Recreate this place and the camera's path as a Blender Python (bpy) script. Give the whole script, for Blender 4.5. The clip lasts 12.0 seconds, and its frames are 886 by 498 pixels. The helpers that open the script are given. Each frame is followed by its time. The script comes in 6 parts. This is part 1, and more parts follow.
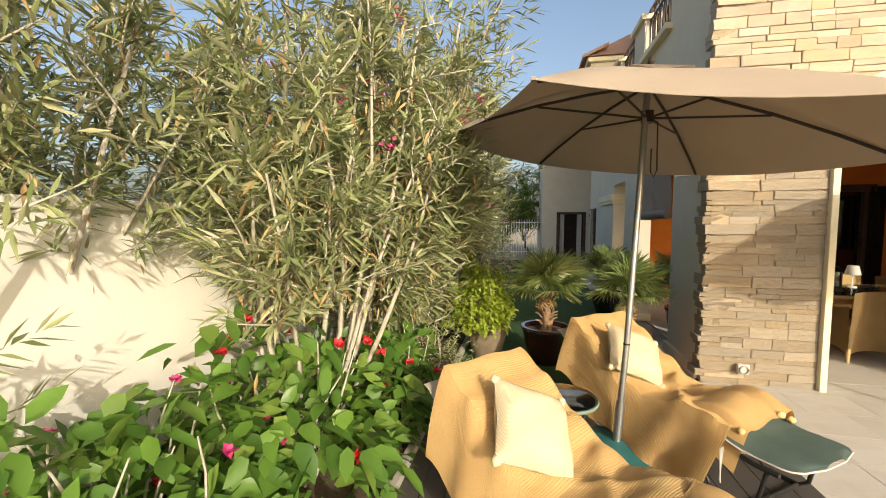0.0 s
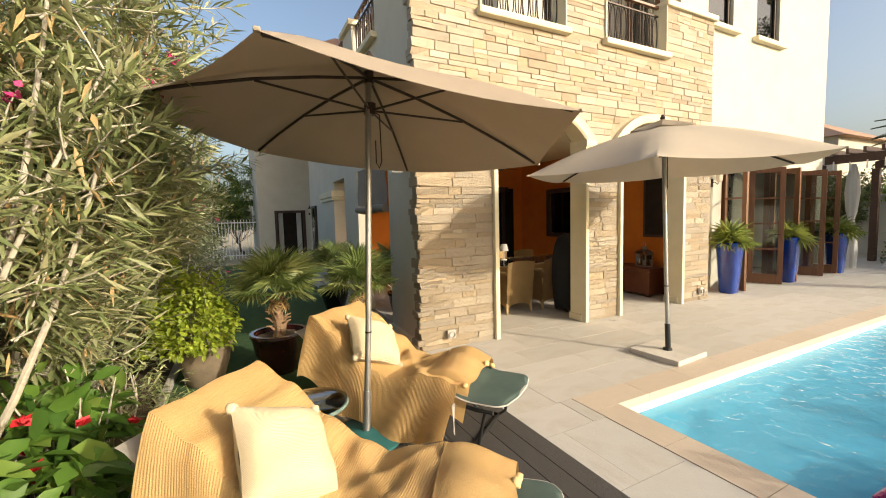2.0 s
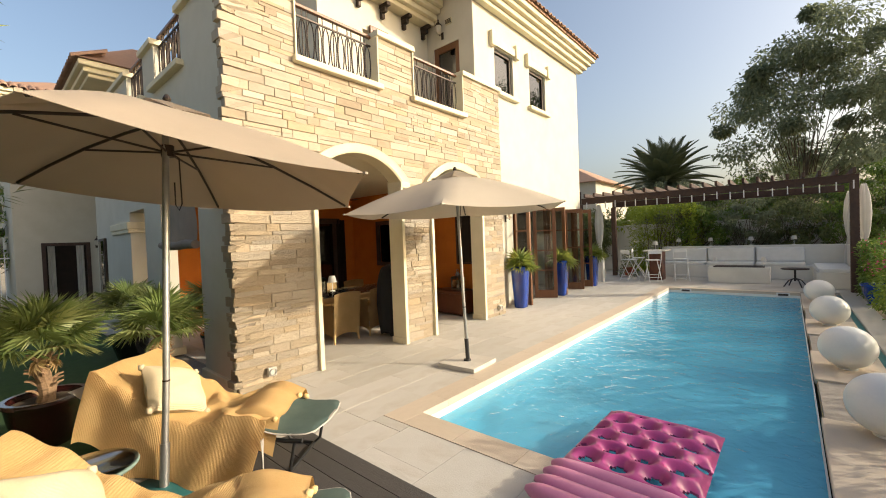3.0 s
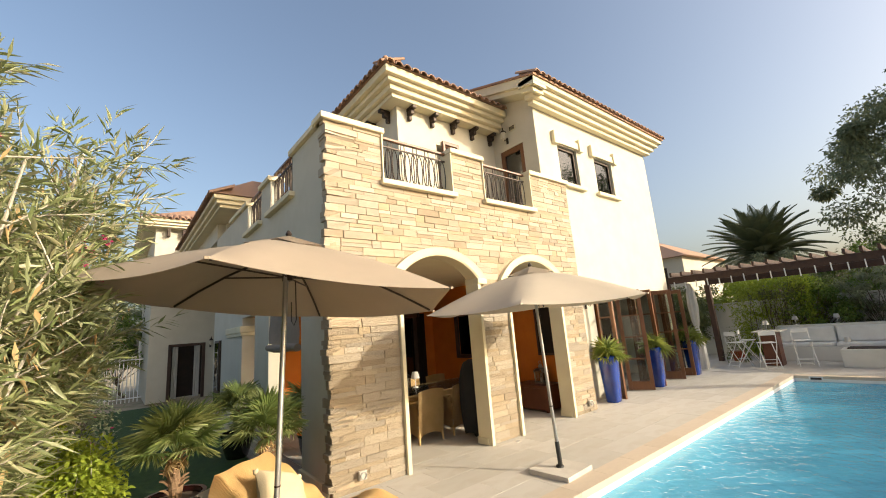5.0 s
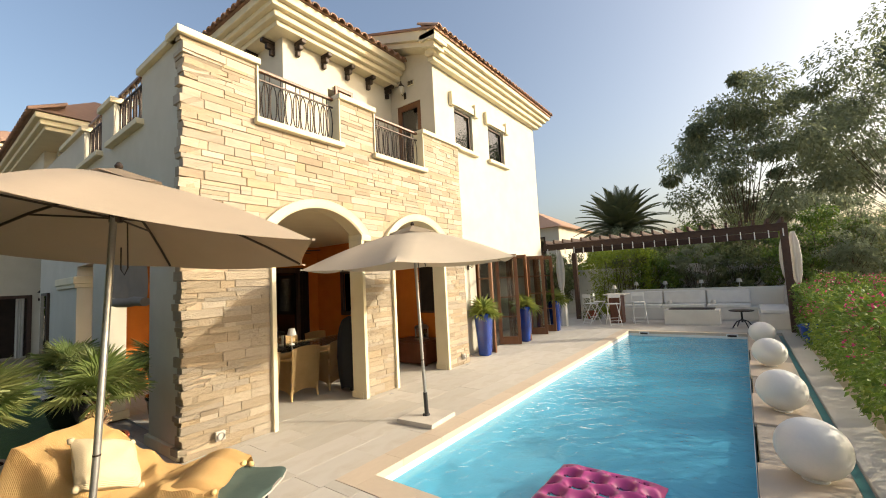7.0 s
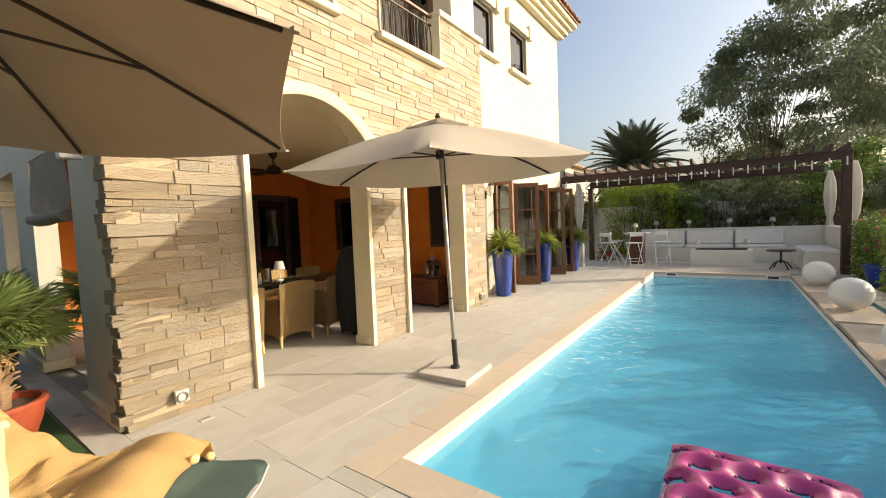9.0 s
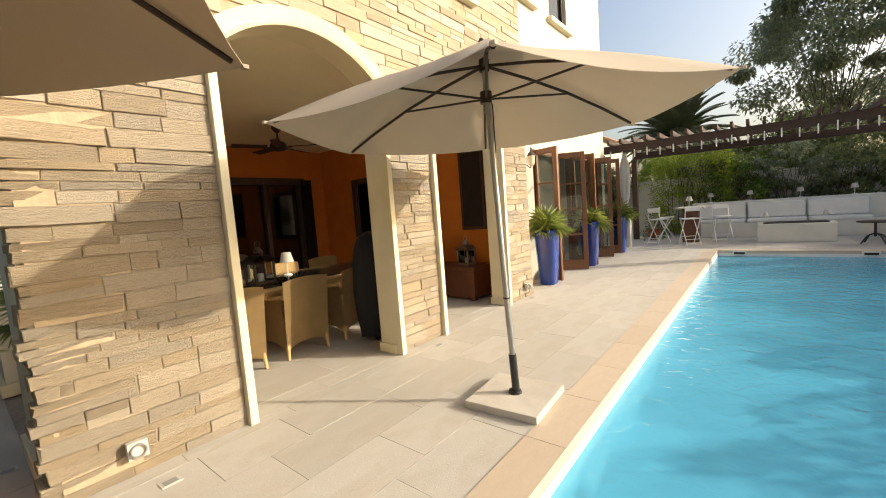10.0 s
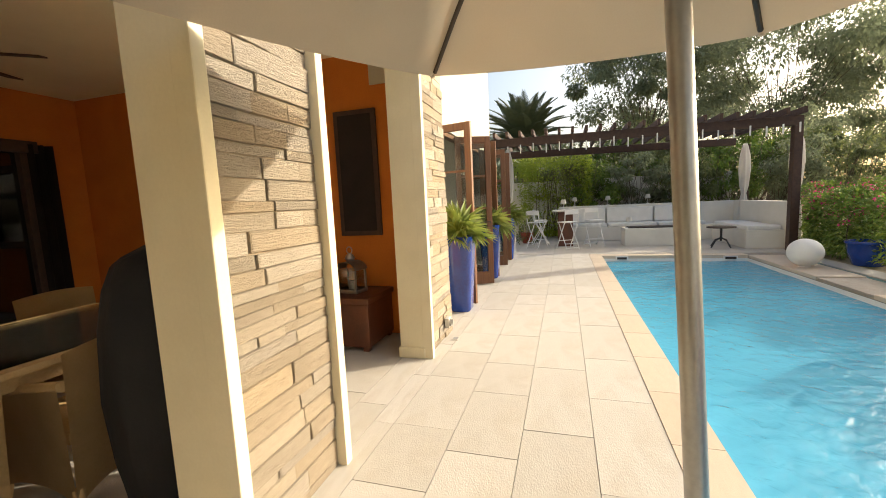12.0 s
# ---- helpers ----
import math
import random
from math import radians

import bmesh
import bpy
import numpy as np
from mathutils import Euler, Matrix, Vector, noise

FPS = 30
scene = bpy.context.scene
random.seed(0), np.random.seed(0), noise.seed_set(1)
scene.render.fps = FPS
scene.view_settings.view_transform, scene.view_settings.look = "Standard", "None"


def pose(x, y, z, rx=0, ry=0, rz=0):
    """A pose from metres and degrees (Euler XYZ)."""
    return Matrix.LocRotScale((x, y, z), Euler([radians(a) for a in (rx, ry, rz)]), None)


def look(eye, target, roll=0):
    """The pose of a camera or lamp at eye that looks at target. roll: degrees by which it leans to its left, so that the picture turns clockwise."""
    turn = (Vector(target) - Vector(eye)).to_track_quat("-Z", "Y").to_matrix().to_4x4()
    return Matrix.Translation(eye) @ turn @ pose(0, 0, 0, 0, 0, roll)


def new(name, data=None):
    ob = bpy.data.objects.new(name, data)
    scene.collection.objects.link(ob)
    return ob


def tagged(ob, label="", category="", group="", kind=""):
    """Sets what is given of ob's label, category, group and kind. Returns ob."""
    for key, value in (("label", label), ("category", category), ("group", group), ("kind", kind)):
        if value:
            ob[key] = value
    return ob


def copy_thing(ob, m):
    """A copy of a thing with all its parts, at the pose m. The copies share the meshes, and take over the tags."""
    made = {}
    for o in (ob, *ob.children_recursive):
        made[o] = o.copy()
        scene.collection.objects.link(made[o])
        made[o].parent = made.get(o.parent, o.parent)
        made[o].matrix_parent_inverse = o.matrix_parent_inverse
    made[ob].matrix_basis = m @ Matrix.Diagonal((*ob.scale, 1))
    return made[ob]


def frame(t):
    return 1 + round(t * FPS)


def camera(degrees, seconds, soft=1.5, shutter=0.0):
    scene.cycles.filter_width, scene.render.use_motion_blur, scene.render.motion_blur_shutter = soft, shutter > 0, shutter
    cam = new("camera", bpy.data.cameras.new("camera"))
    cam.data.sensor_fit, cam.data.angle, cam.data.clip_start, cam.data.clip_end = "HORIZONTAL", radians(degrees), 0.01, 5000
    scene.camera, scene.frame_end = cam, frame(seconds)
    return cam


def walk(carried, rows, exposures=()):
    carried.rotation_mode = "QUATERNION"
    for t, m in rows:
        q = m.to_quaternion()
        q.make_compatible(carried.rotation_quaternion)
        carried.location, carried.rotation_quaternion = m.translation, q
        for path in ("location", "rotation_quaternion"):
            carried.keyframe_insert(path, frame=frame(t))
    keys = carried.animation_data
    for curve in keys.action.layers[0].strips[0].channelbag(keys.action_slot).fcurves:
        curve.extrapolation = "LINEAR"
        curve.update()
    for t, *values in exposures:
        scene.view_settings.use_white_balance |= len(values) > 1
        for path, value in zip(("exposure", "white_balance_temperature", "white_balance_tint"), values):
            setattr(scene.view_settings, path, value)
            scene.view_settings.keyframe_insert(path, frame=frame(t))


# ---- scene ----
cam = camera(95.6, 12.0, soft=1.0)
PATH = [
    (0, (0.008, 0.001, 1.609), (-0.4, 1.954, 1.472), 0.1),
    (0.5, (-0.168, 0.085, 1.595), (-0.288, 2.075, 1.435), -1.8),
    (1, (-0.194, 0.261, 1.573), (-0.084, 2.251, 1.403), -2.4),
    (1.5, (-0.146, 0.367, 1.592), (0.24, 2.324, 1.444), -1.7),
    (2, (-0.07, 0.23, 1.546), (0.829, 2.01, 1.392), -1.5),
    (2.5, (-0.077, -0.046, 1.613), (1.279, 1.415, 1.454), -1.7),
    (3, (-0.094, -0.244, 1.636), (1.419, 1.063, 1.59), -2.2),
    (3.2, (-0.124, -0.32, 1.658), (1.401, 0.973, 1.682), -2.7),
    (4.8, (-0.267, -0.394, 1.779), (1.015, 1.09, 2.172), -4.6),
    (5, (-0.296, -0.389, 1.792), (0.948, 1.128, 2.184), -4.5),
    (5.5, (-0.328, -0.37, 1.781), (0.883, 1.174, 2.164), -4.3),
    (6, (-0.254, -0.408, 1.783), (1.045, 1.072, 2.134), -4.1),
    (6.5, (-0.176, -0.449, 1.769), (1.279, 0.895, 2.047), -3.7),
    (7, (-0.084, -0.477, 1.754), (1.519, 0.708, 1.916), -3.0),
    (7.2, (-0.062, -0.433, 1.738), (1.595, 0.683, 1.845), -2.6),
    (8.8, (0.654, 0.561, 1.476), (2.305, 1.685, 1.369), -2.0),
    (9, (0.76, 0.714, 1.471), (2.382, 1.879, 1.357), -2.3),
    (9.5, (1.099, 1.08, 1.397), (2.668, 2.313, 1.266), -3.3),
    (10, (1.537, 1.53, 1.403), (3.086, 2.783, 1.218), -4.3),
    (10.5, (1.928, 1.96, 1.391), (3.516, 3.155, 1.164), -4.9),
    (11, (2.33, 2.475, 1.378), (4.012, 3.527, 1.127), -5.0),
    (11.5, (2.728, 2.87, 1.347), (4.523, 3.72, 1.115), -4.7),
    (12, (3.217, 3.228, 1.38), (5.117, 3.808, 1.15), -2.7),
]
walk(cam, [(t, look(eye, target, roll)) for t, eye, target, roll in PATH], [(0, .78), (7, .84), (10, .90), (11, 1.05), (12, 1.15)])

# ---- world, sun ----
SUN_EL, SUN_AZ = 20.0, 148.0
world = bpy.data.worlds.new("sky"); scene.world = world; world.use_nodes = True
nt = world.node_tree
sky = nt.nodes.new("ShaderNodeTexSky"); sky.sky_type = "NISHITA"; sky.sun_disc = False
sky.sun_elevation = radians(SUN_EL); sky.sun_rotation = radians(SUN_AZ)
sky.dust_density = 6.0; sky.air_density = 1.0; sky.ozone_density = 0.6
bg = nt.nodes["Background"]; bg.inputs[1].default_value = 0.15
nt.links.new(sky.outputs[0], bg.inputs[0])
sd = bpy.data.lights.new("sun", "SUN"); sd.energy = 2.65; sd.angle = radians(0.6); sd.color = (1, .91, .74)
sun = new("sun", sd)
az, el = radians(SUN_AZ), radians(SUN_EL)
sun.rotation_euler = Vector((math.sin(az) * math.cos(el), math.cos(az) * math.cos(el), math.sin(el))).to_track_quat("Z", "Y").to_euler()
sun.location = (0, -20, 30)


# ---- materials ----
def ramp(nodes, links, fac, a, b, lo=.35, hi=.65):
    r = nodes.new("ShaderNodeValToRGB")
    r.color_ramp.elements[0].position, r.color_ramp.elements[1].position = lo, hi
    r.color_ramp.elements[0].color, r.color_ramp.elements[1].color = (*a, 1), (*b, 1)
    links.new(fac, r.inputs[0])
    return r.outputs[0]


def mat(name, a, b=None, rough=.75, scale=6.0, fine=60.0, bump=.25, metal=0.0, rand=None, stain=None, through_light=0.0,
        stretch=(1, 1, 1), wave=0.0, wave_depth=.3, spec=.5, coat=0.0, island=False):
    """Two scales of noise between the colours a and b, an optional third colour by piece, an optional stain, fine relief."""
    b = b or tuple(c * .8 for c in a)
    m = bpy.data.materials.new(name); m.use_nodes = True
    n, l = m.node_tree.nodes, m.node_tree.links
    p = n["Principled BSDF"]
    tc = n.new("ShaderNodeTexCoord"); mp = n.new("ShaderNodeMapping"); mp.inputs["Scale"].default_value = stretch
    l.new(tc.outputs["Object"], mp.inputs[0])
    n1 = n.new("ShaderNodeTexNoise"); n1.inputs["Scale"].default_value = scale; n1.inputs["Detail"].default_value = 5
    n2 = n.new("ShaderNodeTexNoise"); n2.inputs["Scale"].default_value = fine; n2.inputs["Detail"].default_value = 3
    for q in (n1, n2): l.new(mp.outputs[0], q.inputs["Vector"])
    add = n.new("ShaderNodeMath"); add.operation = "MULTIPLY_ADD"; add.inputs[1].default_value = .3
    l.new(n2.outputs[0], add.inputs[0])
    sub = n.new("ShaderNodeMath"); sub.operation = "MULTIPLY"; sub.inputs[1].default_value = .7
    l.new(n1.outputs[0], sub.inputs[0]); l.new(sub.outputs[0], add.inputs[2])
    col = ramp(n, l, add.outputs[0], a, b)
    if rand:
        src = n.new("ShaderNodeNewGeometry").outputs["Random Per Island"] if island else n.new("ShaderNodeObjectInfo").outputs["Random"]
        r = n.new("ShaderNodeValToRGB"); cr = r.color_ramp
        cr.elements[0].color, cr.elements[1].color = (*rand[0], 1), (*rand[-1], 1)
        for k in range(1, len(rand) - 1):
            e = cr.elements.new(k / (len(rand) - 1)); e.color = (*rand[k], 1)
        l.new(src, r.inputs[0])
        mx = n.new("ShaderNodeMix"); mx.data_type = "RGBA"; mx.inputs[0].default_value = .65
        l.new(col, mx.inputs[6]); l.new(r.outputs[0], mx.inputs[7]); col = mx.outputs[2]
    if stain:
        n3 = n.new("ShaderNodeTexNoise"); n3.inputs["Scale"].default_value = 1.3; n3.inputs["Detail"].default_value = 7; n3.inputs["Roughness"].default_value = .65
        l.new(tc.outputs["Object"], n3.inputs["Vector"])
        rr = n.new("ShaderNodeValToRGB"); rr.color_ramp.elements[0].position, rr.color_ramp.elements[1].position = .5, .78
        l.new(n3.outputs[0], rr.inputs[0])
        mx = n.new("ShaderNodeMix"); mx.data_type = "RGBA"; mx.inputs[7].default_value = (*stain, 1)
        l.new(rr.outputs[0], mx.inputs[0]); l.new(col, mx.inputs[6]); col = mx.outputs[2]
    l.new(col, p.inputs["Base Color"])
    p.inputs["Roughness"].default_value = rough; p.inputs["Metallic"].default_value = metal
    p.inputs["Specular IOR Level"].default_value = spec; p.inputs["Coat Weight"].default_value = coat
    h = add.outputs[0]
    if wave:
        w = n.new("ShaderNodeTexWave"); w.inputs["Scale"].default_value = wave; w.inputs["Distortion"].default_value = .6
        uvn = n.new("ShaderNodeUVMap"); l.new(uvn.outputs[0], w.inputs["Vector"])
        ad = n.new("ShaderNodeMath"); ad.operation = "MULTIPLY_ADD"; ad.inputs[1].default_value = 1.2
        l.new(w.outputs["Fac"], ad.inputs[0]); l.new(h, ad.inputs[2]); h = ad.outputs[0]
        bump = wave_depth
    bp = n.new("ShaderNodeBump"); bp.inputs["Strength"].default_value = bump; bp.inputs["Distance"].default_value = .02
    l.new(h, bp.inputs["Height"]); l.new(bp.outputs[0], p.inputs["Normal"])
    if through_light:
        t = n.new("ShaderNodeBsdfTranslucent"); l.new(col, t.inputs[0])
        ms = n.new("ShaderNodeMixShader"); ms.inputs[0].default_value = through_light
        l.new(p.outputs[0], ms.inputs[1]); l.new(t.outputs[0], ms.inputs[2])
        l.new(ms.outputs[0], n["Material Output"].inputs[0])
    return m


def glassy(name, tint, rough, ior):
    m = bpy.data.materials.new(name); m.use_nodes = True
    n, l = m.node_tree.nodes, m.node_tree.links
    n.remove(n["Principled BSDF"])
    tr = n.new("ShaderNodeBsdfTransparent"); tr.inputs[0].default_value = (*tint, 1)
    gl = n.new("ShaderNodeBsdfGlossy"); gl.inputs["Roughness"].default_value = rough
    fr = n.new("ShaderNodeFresnel"); fr.inputs[0].default_value = ior
    ms = n.new("ShaderNodeMixShader")
    l.new(fr.outputs[0], ms.inputs[0]); l.new(tr.outputs[0], ms.inputs[1]); l.new(gl.outputs[0], ms.inputs[2])
    l.new(ms.outputs[0], n["Material Output"].inputs[0])
    return m, n, l, gl, fr


M_plaster = mat("cream_plaster", (.60, .56, .46), (.55, .51, .41), .9, 2.5, 90, .12, stain=(.53, .49, .385))
M_white = mat("white_render", (.72, .70, .64), (.65, .63, .57), .9, 2.5, 90, .15, stain=(.64, .62, .56))
M_trim = mat("cream_trim", (.74, .66, .46), (.68, .60, .41), .8, 4, 80, .08)
STONE = ((.24, .185, .125), (.36, .29, .20), (.46, .385, .285), (.30, .265, .215), (.41, .305, .18), (.35, .305, .25), (.53, .46, .36), (.37, .275, .165))
M_stone = mat("ledge_stone", (.48, .395, .275), (.32, .26, .18), .9, 9, 70, 1.0, rand=STONE, stretch=(.6, 1, 1.6))
M_stone_j = mat("ledge_stone_far", (.47, .385, .27), (.32, .26, .18), .9, 9, 70, .8, rand=STONE, stretch=(.6, 1, 1.6), island=True)
M_mortar = mat("sand_mortar", (.42, .33, .22), (.32, .25, .17), .95, 20, 90, .3)
M_tile = mat("sandstone_paving", (.50, .47, .415), (.43, .40, .35), .8, 3.5, 55, .4, rand=((.43, .405, .355), (.49, .465, .415), (.53, .50, .455)), stain=(.42, .37, .30))
M_joint = mat("paving_joint", (.36, .32, .27), (.30, .26, .22), .95, 20, 80, .2)
M_coping = mat("coping_stone", (.55, .455, .345), (.46, .38, .285), .75, 5, 60, .3, rand=((.49, .40, .30), (.57, .475, .37), (.53, .445, .35)))
M_sand = mat("sandy_ground", (.42, .34, .24), (.30, .25, .17), .95, 1.5, 20, .5, stain=(.16, .20, .08))
M_turf = mat("artificial_turf", (.045, .10, .025), (.03, .07, .018), .95, 8, 120, .8)
M_soil = mat("bed_soil", (.12, .08, .05), (.07, .05, .03), .95, 12, 60, .9)
M_deck = mat("composite_deck", (.085, .075, .07), (.055, .05, .048), .6, 8, 90, .35, rand=((.06, .055, .05), (.09, .08, .075)), stretch=(4, .4, 1))
M_pool = mat("pool_plaster", (.38, .63, .78), (.30, .57, .73), .8, 2.2, 9, .1)
M_orange = mat("orange_render", (.62, .19, .02), (.54, .15, .015), .85, 3, 60, .2)
M_ceiling = mat("ceiling_paint", (.84, .76, .54), (.80, .71, .50), .9, 3, 60, .05)
M_roof = mat("clay_roof_tile", (.36, .20, .12), (.26, .15, .10), .85, 8, 60, .4, rand=((.30, .17, .10), (.42, .26, .17), (.22, .14, .10)))
M_wood = mat("varnished_door_wood", (.20, .085, .03), (.13, .05, .02), .4, 6, 60, .2, stretch=(8, 8, .6))
M_darkwood = mat("dark_pergola_wood", (.07, .035, .022), (.045, .022, .015), .65, 8, 60, .4, stretch=(2, 2, 2))
M_chest = mat("red_brown_chest_wood", (.14, .045, .02), (.09, .03, .014), .4, 6, 60, .2)
M_iron = mat("dark_brown_iron", (.06, .04, .03), (.04, .03, .022), .5, 10, 80, .1, metal=.5)
M_steel = mat("grey_metal", (.42, .42, .41), (.34, .34, .33), .38, 10, 80, .05, metal=.85)
M_black = mat("black_fabric", (.012, .012, .013), (.008, .008, .009), .8, 6, 80, .2)
M_blacktube = mat("black_tube", (.02, .02, .02), (.015, .015, .015), .4, 6, 80, .05)
M_canvas = mat("taupe_canvas", (.46, .375, .285), (.42, .345, .26), .9, 2, 160, .15, through_light=.3)
M_canvas_light = mat("beige_canvas", (.61, .535, .43), (.56, .49, .39), .9, 2, 160, .15, through_light=.35)
M_throw = mat("mustard_knit", (.78, .55, .25), (.71, .48, .20), .95, 5, 160, .45)
M_cushion = mat("cream_knit", (.60, .50, .33), (.54, .44, .28), .95, 5, 120, .3, wave=22, wave_depth=.3)
M_seat = mat("teal_grey_cushion", (.16, .22, .19), (.13, .19, .165), .9, 8, 140, .2)
M_seat_back = mat("pale_grey_fabric", (.55, .52, .46), (.48, .45, .40), .9, 8, 140, .2)
M_teal = mat("teal_painted_steel", (.03, .16, .16), (.025, .12, .12), .45, 6, 60, .1)
M_glaze_blue = mat("blue_glaze", (.006, .05, .33), (.005, .03, .22), .25, 5, 40, .06, coat=.6)
M_glaze_dark = mat("oxblood_glaze", (.045, .008, .006), (.016, .006, .006), .18, 5, 40, .06, coat=.7)
M_glaze_black = mat("black_glaze", (.015, .014, .014), (.01, .01, .01), .2, 5, 40, .06, coat=.6)
M_clay = mat("grey_clay", (.22, .17, .11), (.16, .12, .08), .85, 5, 60, .4, stain=(.10, .08, .05))
M_terracotta = mat("red_terracotta", (.35, .07, .03), (.26, .05, .02), .5, 5, 60, .2)
M_wicker = mat("honey_wicker", (.62, .43, .20), (.52, .35, .15), .65, 5, 90, .3, wave=60, wave_depth=.6)
M_palmtrunk = mat("palm_trunk_fibre", (.32, .20, .11), (.16, .10, .055), .95, 14, 70, 1.0)
M_bark = mat("pale_bark", (.46, .42, .34), (.33, .30, .24), .9, 10, 70, .5)
M_darkbark = mat("brown_bark", (.12, .09, .06), (.08, .06, .04), .9, 6, 40, .6)
LEAF_O = ((.18, .22, .08), (.34, .36, .17), (.09, .13, .04), (.52, .50, .31), (.27, .31, .12), (.56, .49, .32), (.13, .17, .06))
M_oleander = mat("oleander_leaf", (.26, .31, .13), (.17, .22, .08), .36, 5, 60, .1, rand=LEAF_O, island=True, through_light=.3)
M_dry = mat("dry_leaf", (.50, .36, .16), (.40, .28, .12), .85, 5, 60, .1, island=True, rand=((.55, .42, .22), (.42, .28, .12), (.34, .22, .10)), through_light=.25)
M_hibiscus = mat("hibiscus_leaf", (.07, .15, .025), (.045, .10, .018), .42, 5, 60, .1, rand=((.05, .12, .02), (.19, .34, .05), (.09, .19, .03), (.34, .46, .09)), island=True, through_light=.4)
M_lime = mat("lime_leaf", (.30, .38, .035), (.21, .29, .025), .5, 5, 60, .1, rand=((.24, .33, .03), (.42, .47, .06)), island=True, through_light=.4)
M_hedge = mat("hedge_leaf", (.10, .16, .025), (.06, .11, .018), .65, 5, 60, .1, rand=((.07, .14, .02), (.19, .28, .04), (.12, .21, .03), (.32, .36, .06)), island=True, through_light=.3)
# leaf green with distance haze mixed into the colour, so paler and greyer
M_tree_hazed = mat("hazed_tree_leaf", (.11, .14, .07), (.08, .11, .05), .6, 3, 30, .1, rand=((.22, .26, .15), (.36, .39, .24), (.28, .32, .19)), island=True, through_light=.5)
M_shrub = mat("far_shrub_leaf", (.06, .085, .025), (.04, .06, .018), .6, 3, 30, .1, rand=((.13, .17, .07), (.24, .27, .10), (.32, .33, .13)), island=True, through_light=.35)
M_palm = mat("fan_palm_leaf", (.10, .15, .035), (.06, .10, .025), .45, 4, 60, .15, rand=((.16, .22, .06), (.30, .36, .12), (.42, .44, .17)), through_light=.3)
M_palm_y = mat("young_palm_leaf", (.24, .28, .05), (.16, .21, .04), .45, 4, 60, .15, rand=((.20, .26, .05), (.32, .34, .08)), through_light=.35)
M_date = mat("date_palm_leaf", (.13, .15, .07), (.09, .11, .05), .6, 4, 60, .1, through_light=.15)
M_red = mat("red_petal", (.60, .02, .03), (.5, .015, .025), .6, 5, 60, .1, through_light=.3)
M_pink = mat("pink_petal", (.62, .06, .22), (.52, .04, .16), .6, 5, 60, .1, through_light=.3)
M_float = mat("pink_vinyl", (.56, .07, .27), (.48, .05, .22), .28, 4, 60, .05, coat=.4, spec=.6, through_light=.15)
M_float_light = mat("pale_pink_vinyl", (.68, .27, .43), (.62, .22, .38), .3, 4, 60, .05, coat=.4, through_light=.15)
M_ball = mat("white_globe", (.78, .76, .72), (.72, .70, .66), .45, 3, 60, .03)
M_whitepaint = mat("white_paint", (.78, .77, .74), (.70, .69, .66), .5, 5, 60, .05)
M_curtain = mat("white_voile", (.72, .70, .66), (.64, .62, .58), .9, 3, 60, .1, through_light=.4)
M_screen = mat("taupe_blind_fabric", (.30, .25, .20), (.25, .21, .17), .9, 5, 120, .2, through_light=.1)
# dark cloth of drapes and picture; also the near-black painted gloom of indoor rooms
M_cloth_room_shade = mat("dark_cloth_and_room_shade", (.025, .016, .012), (.015, .01, .008), .9, 5, 60, .2)
M_lampglow = mat("lantern_glass_frosted", (.6, .55, .42), (.5, .45, .35), .4, 5, 60, .05)
M_slab = mat("concrete_slab", (.58, .54, .47), (.50, .46, .40), .85, 6, 70, .3, stain=(.42, .38, .32))
M_grille = mat("grey_plastic", (.30, .30, .29), (.24, .24, .23), .5, 6, 60, .05)
M_art = mat("silver_panel", (.22, .18, .15), (.10, .08, .07), .35, 12, 60, .8, metal=.6)
M_silver = mat("aged_silver", (.5, .47, .42), (.36, .33, .29), .35, 8, 60, .1, metal=.8)
M_glass, *_ = glassy("clear_glass", (.82, .86, .84), .02, 1.45)
M_table_glass, *_ = glassy("table_glass", (.9, .92, .9), .12, 1.15)
M_dark_glass, *_ = glassy("dark_window_glass", (.22, .24, .25), .02, 2.0)
M_water, wn, wl, wg, wf = glassy("pool_water", (.42, .86, .94), .05, 1.22)
wtc = wn.new("ShaderNodeTexCoord")
wno = wn.new("ShaderNodeTexNoise"); wno.inputs["Scale"].default_value = 7.5; wno.inputs["Detail"].default_value = 4; wno.inputs["Distortion"].default_value = .8
wl.new(wtc.outputs["Object"], wno.inputs["Vector"])
wbp = wn.new("ShaderNodeBump"); wbp.inputs["Strength"].default_value = .75; wbp.inputs["Distance"].default_value = .03
wtr = next(q for q in wn if q.type == "BSDF_TRANSPARENT"); wms = next(q for q in wn if q.type == "MIX_SHADER")
wdf = wn.new("ShaderNodeBsdfDiffuse"); wdf.inputs[0].default_value = (.105, .43, .63, 1)
wm2 = wn.new("ShaderNodeMixShader"); wm2.inputs[0].default_value = .7
wl.new(wtr.outputs[0], wm2.inputs[1]); wl.new(wdf.outputs[0], wm2.inputs[2]); wl.new(wm2.outputs[0], wms.inputs[1])
wl.new(wno.outputs[0], wbp.inputs["Height"]); wl.new(wbp.outputs[0], wg.inputs["Normal"]); wl.new(wbp.outputs[0], wf.inputs["Normal"])


# ---- mesh helpers ----
def bx(bm, x0, x1, y0, y1, z0, z1, bevel=0.0, m=None):
    t = Matrix.LocRotScale(((x0 + x1) / 2, (y0 + y1) / 2, (z0 + z1) / 2), None, (x1 - x0, y1 - y0, z1 - z0))
    r = bmesh.ops.create_cube(bm, size=1, matrix=(m @ t) if m else t)
    if bevel:
        es = list({e for v in r["verts"] for e in v.link_edges})
        bmesh.ops.bevel(bm, geom=es, offset=bevel, segments=2, affect="EDGES", profile=.6)
    return bm


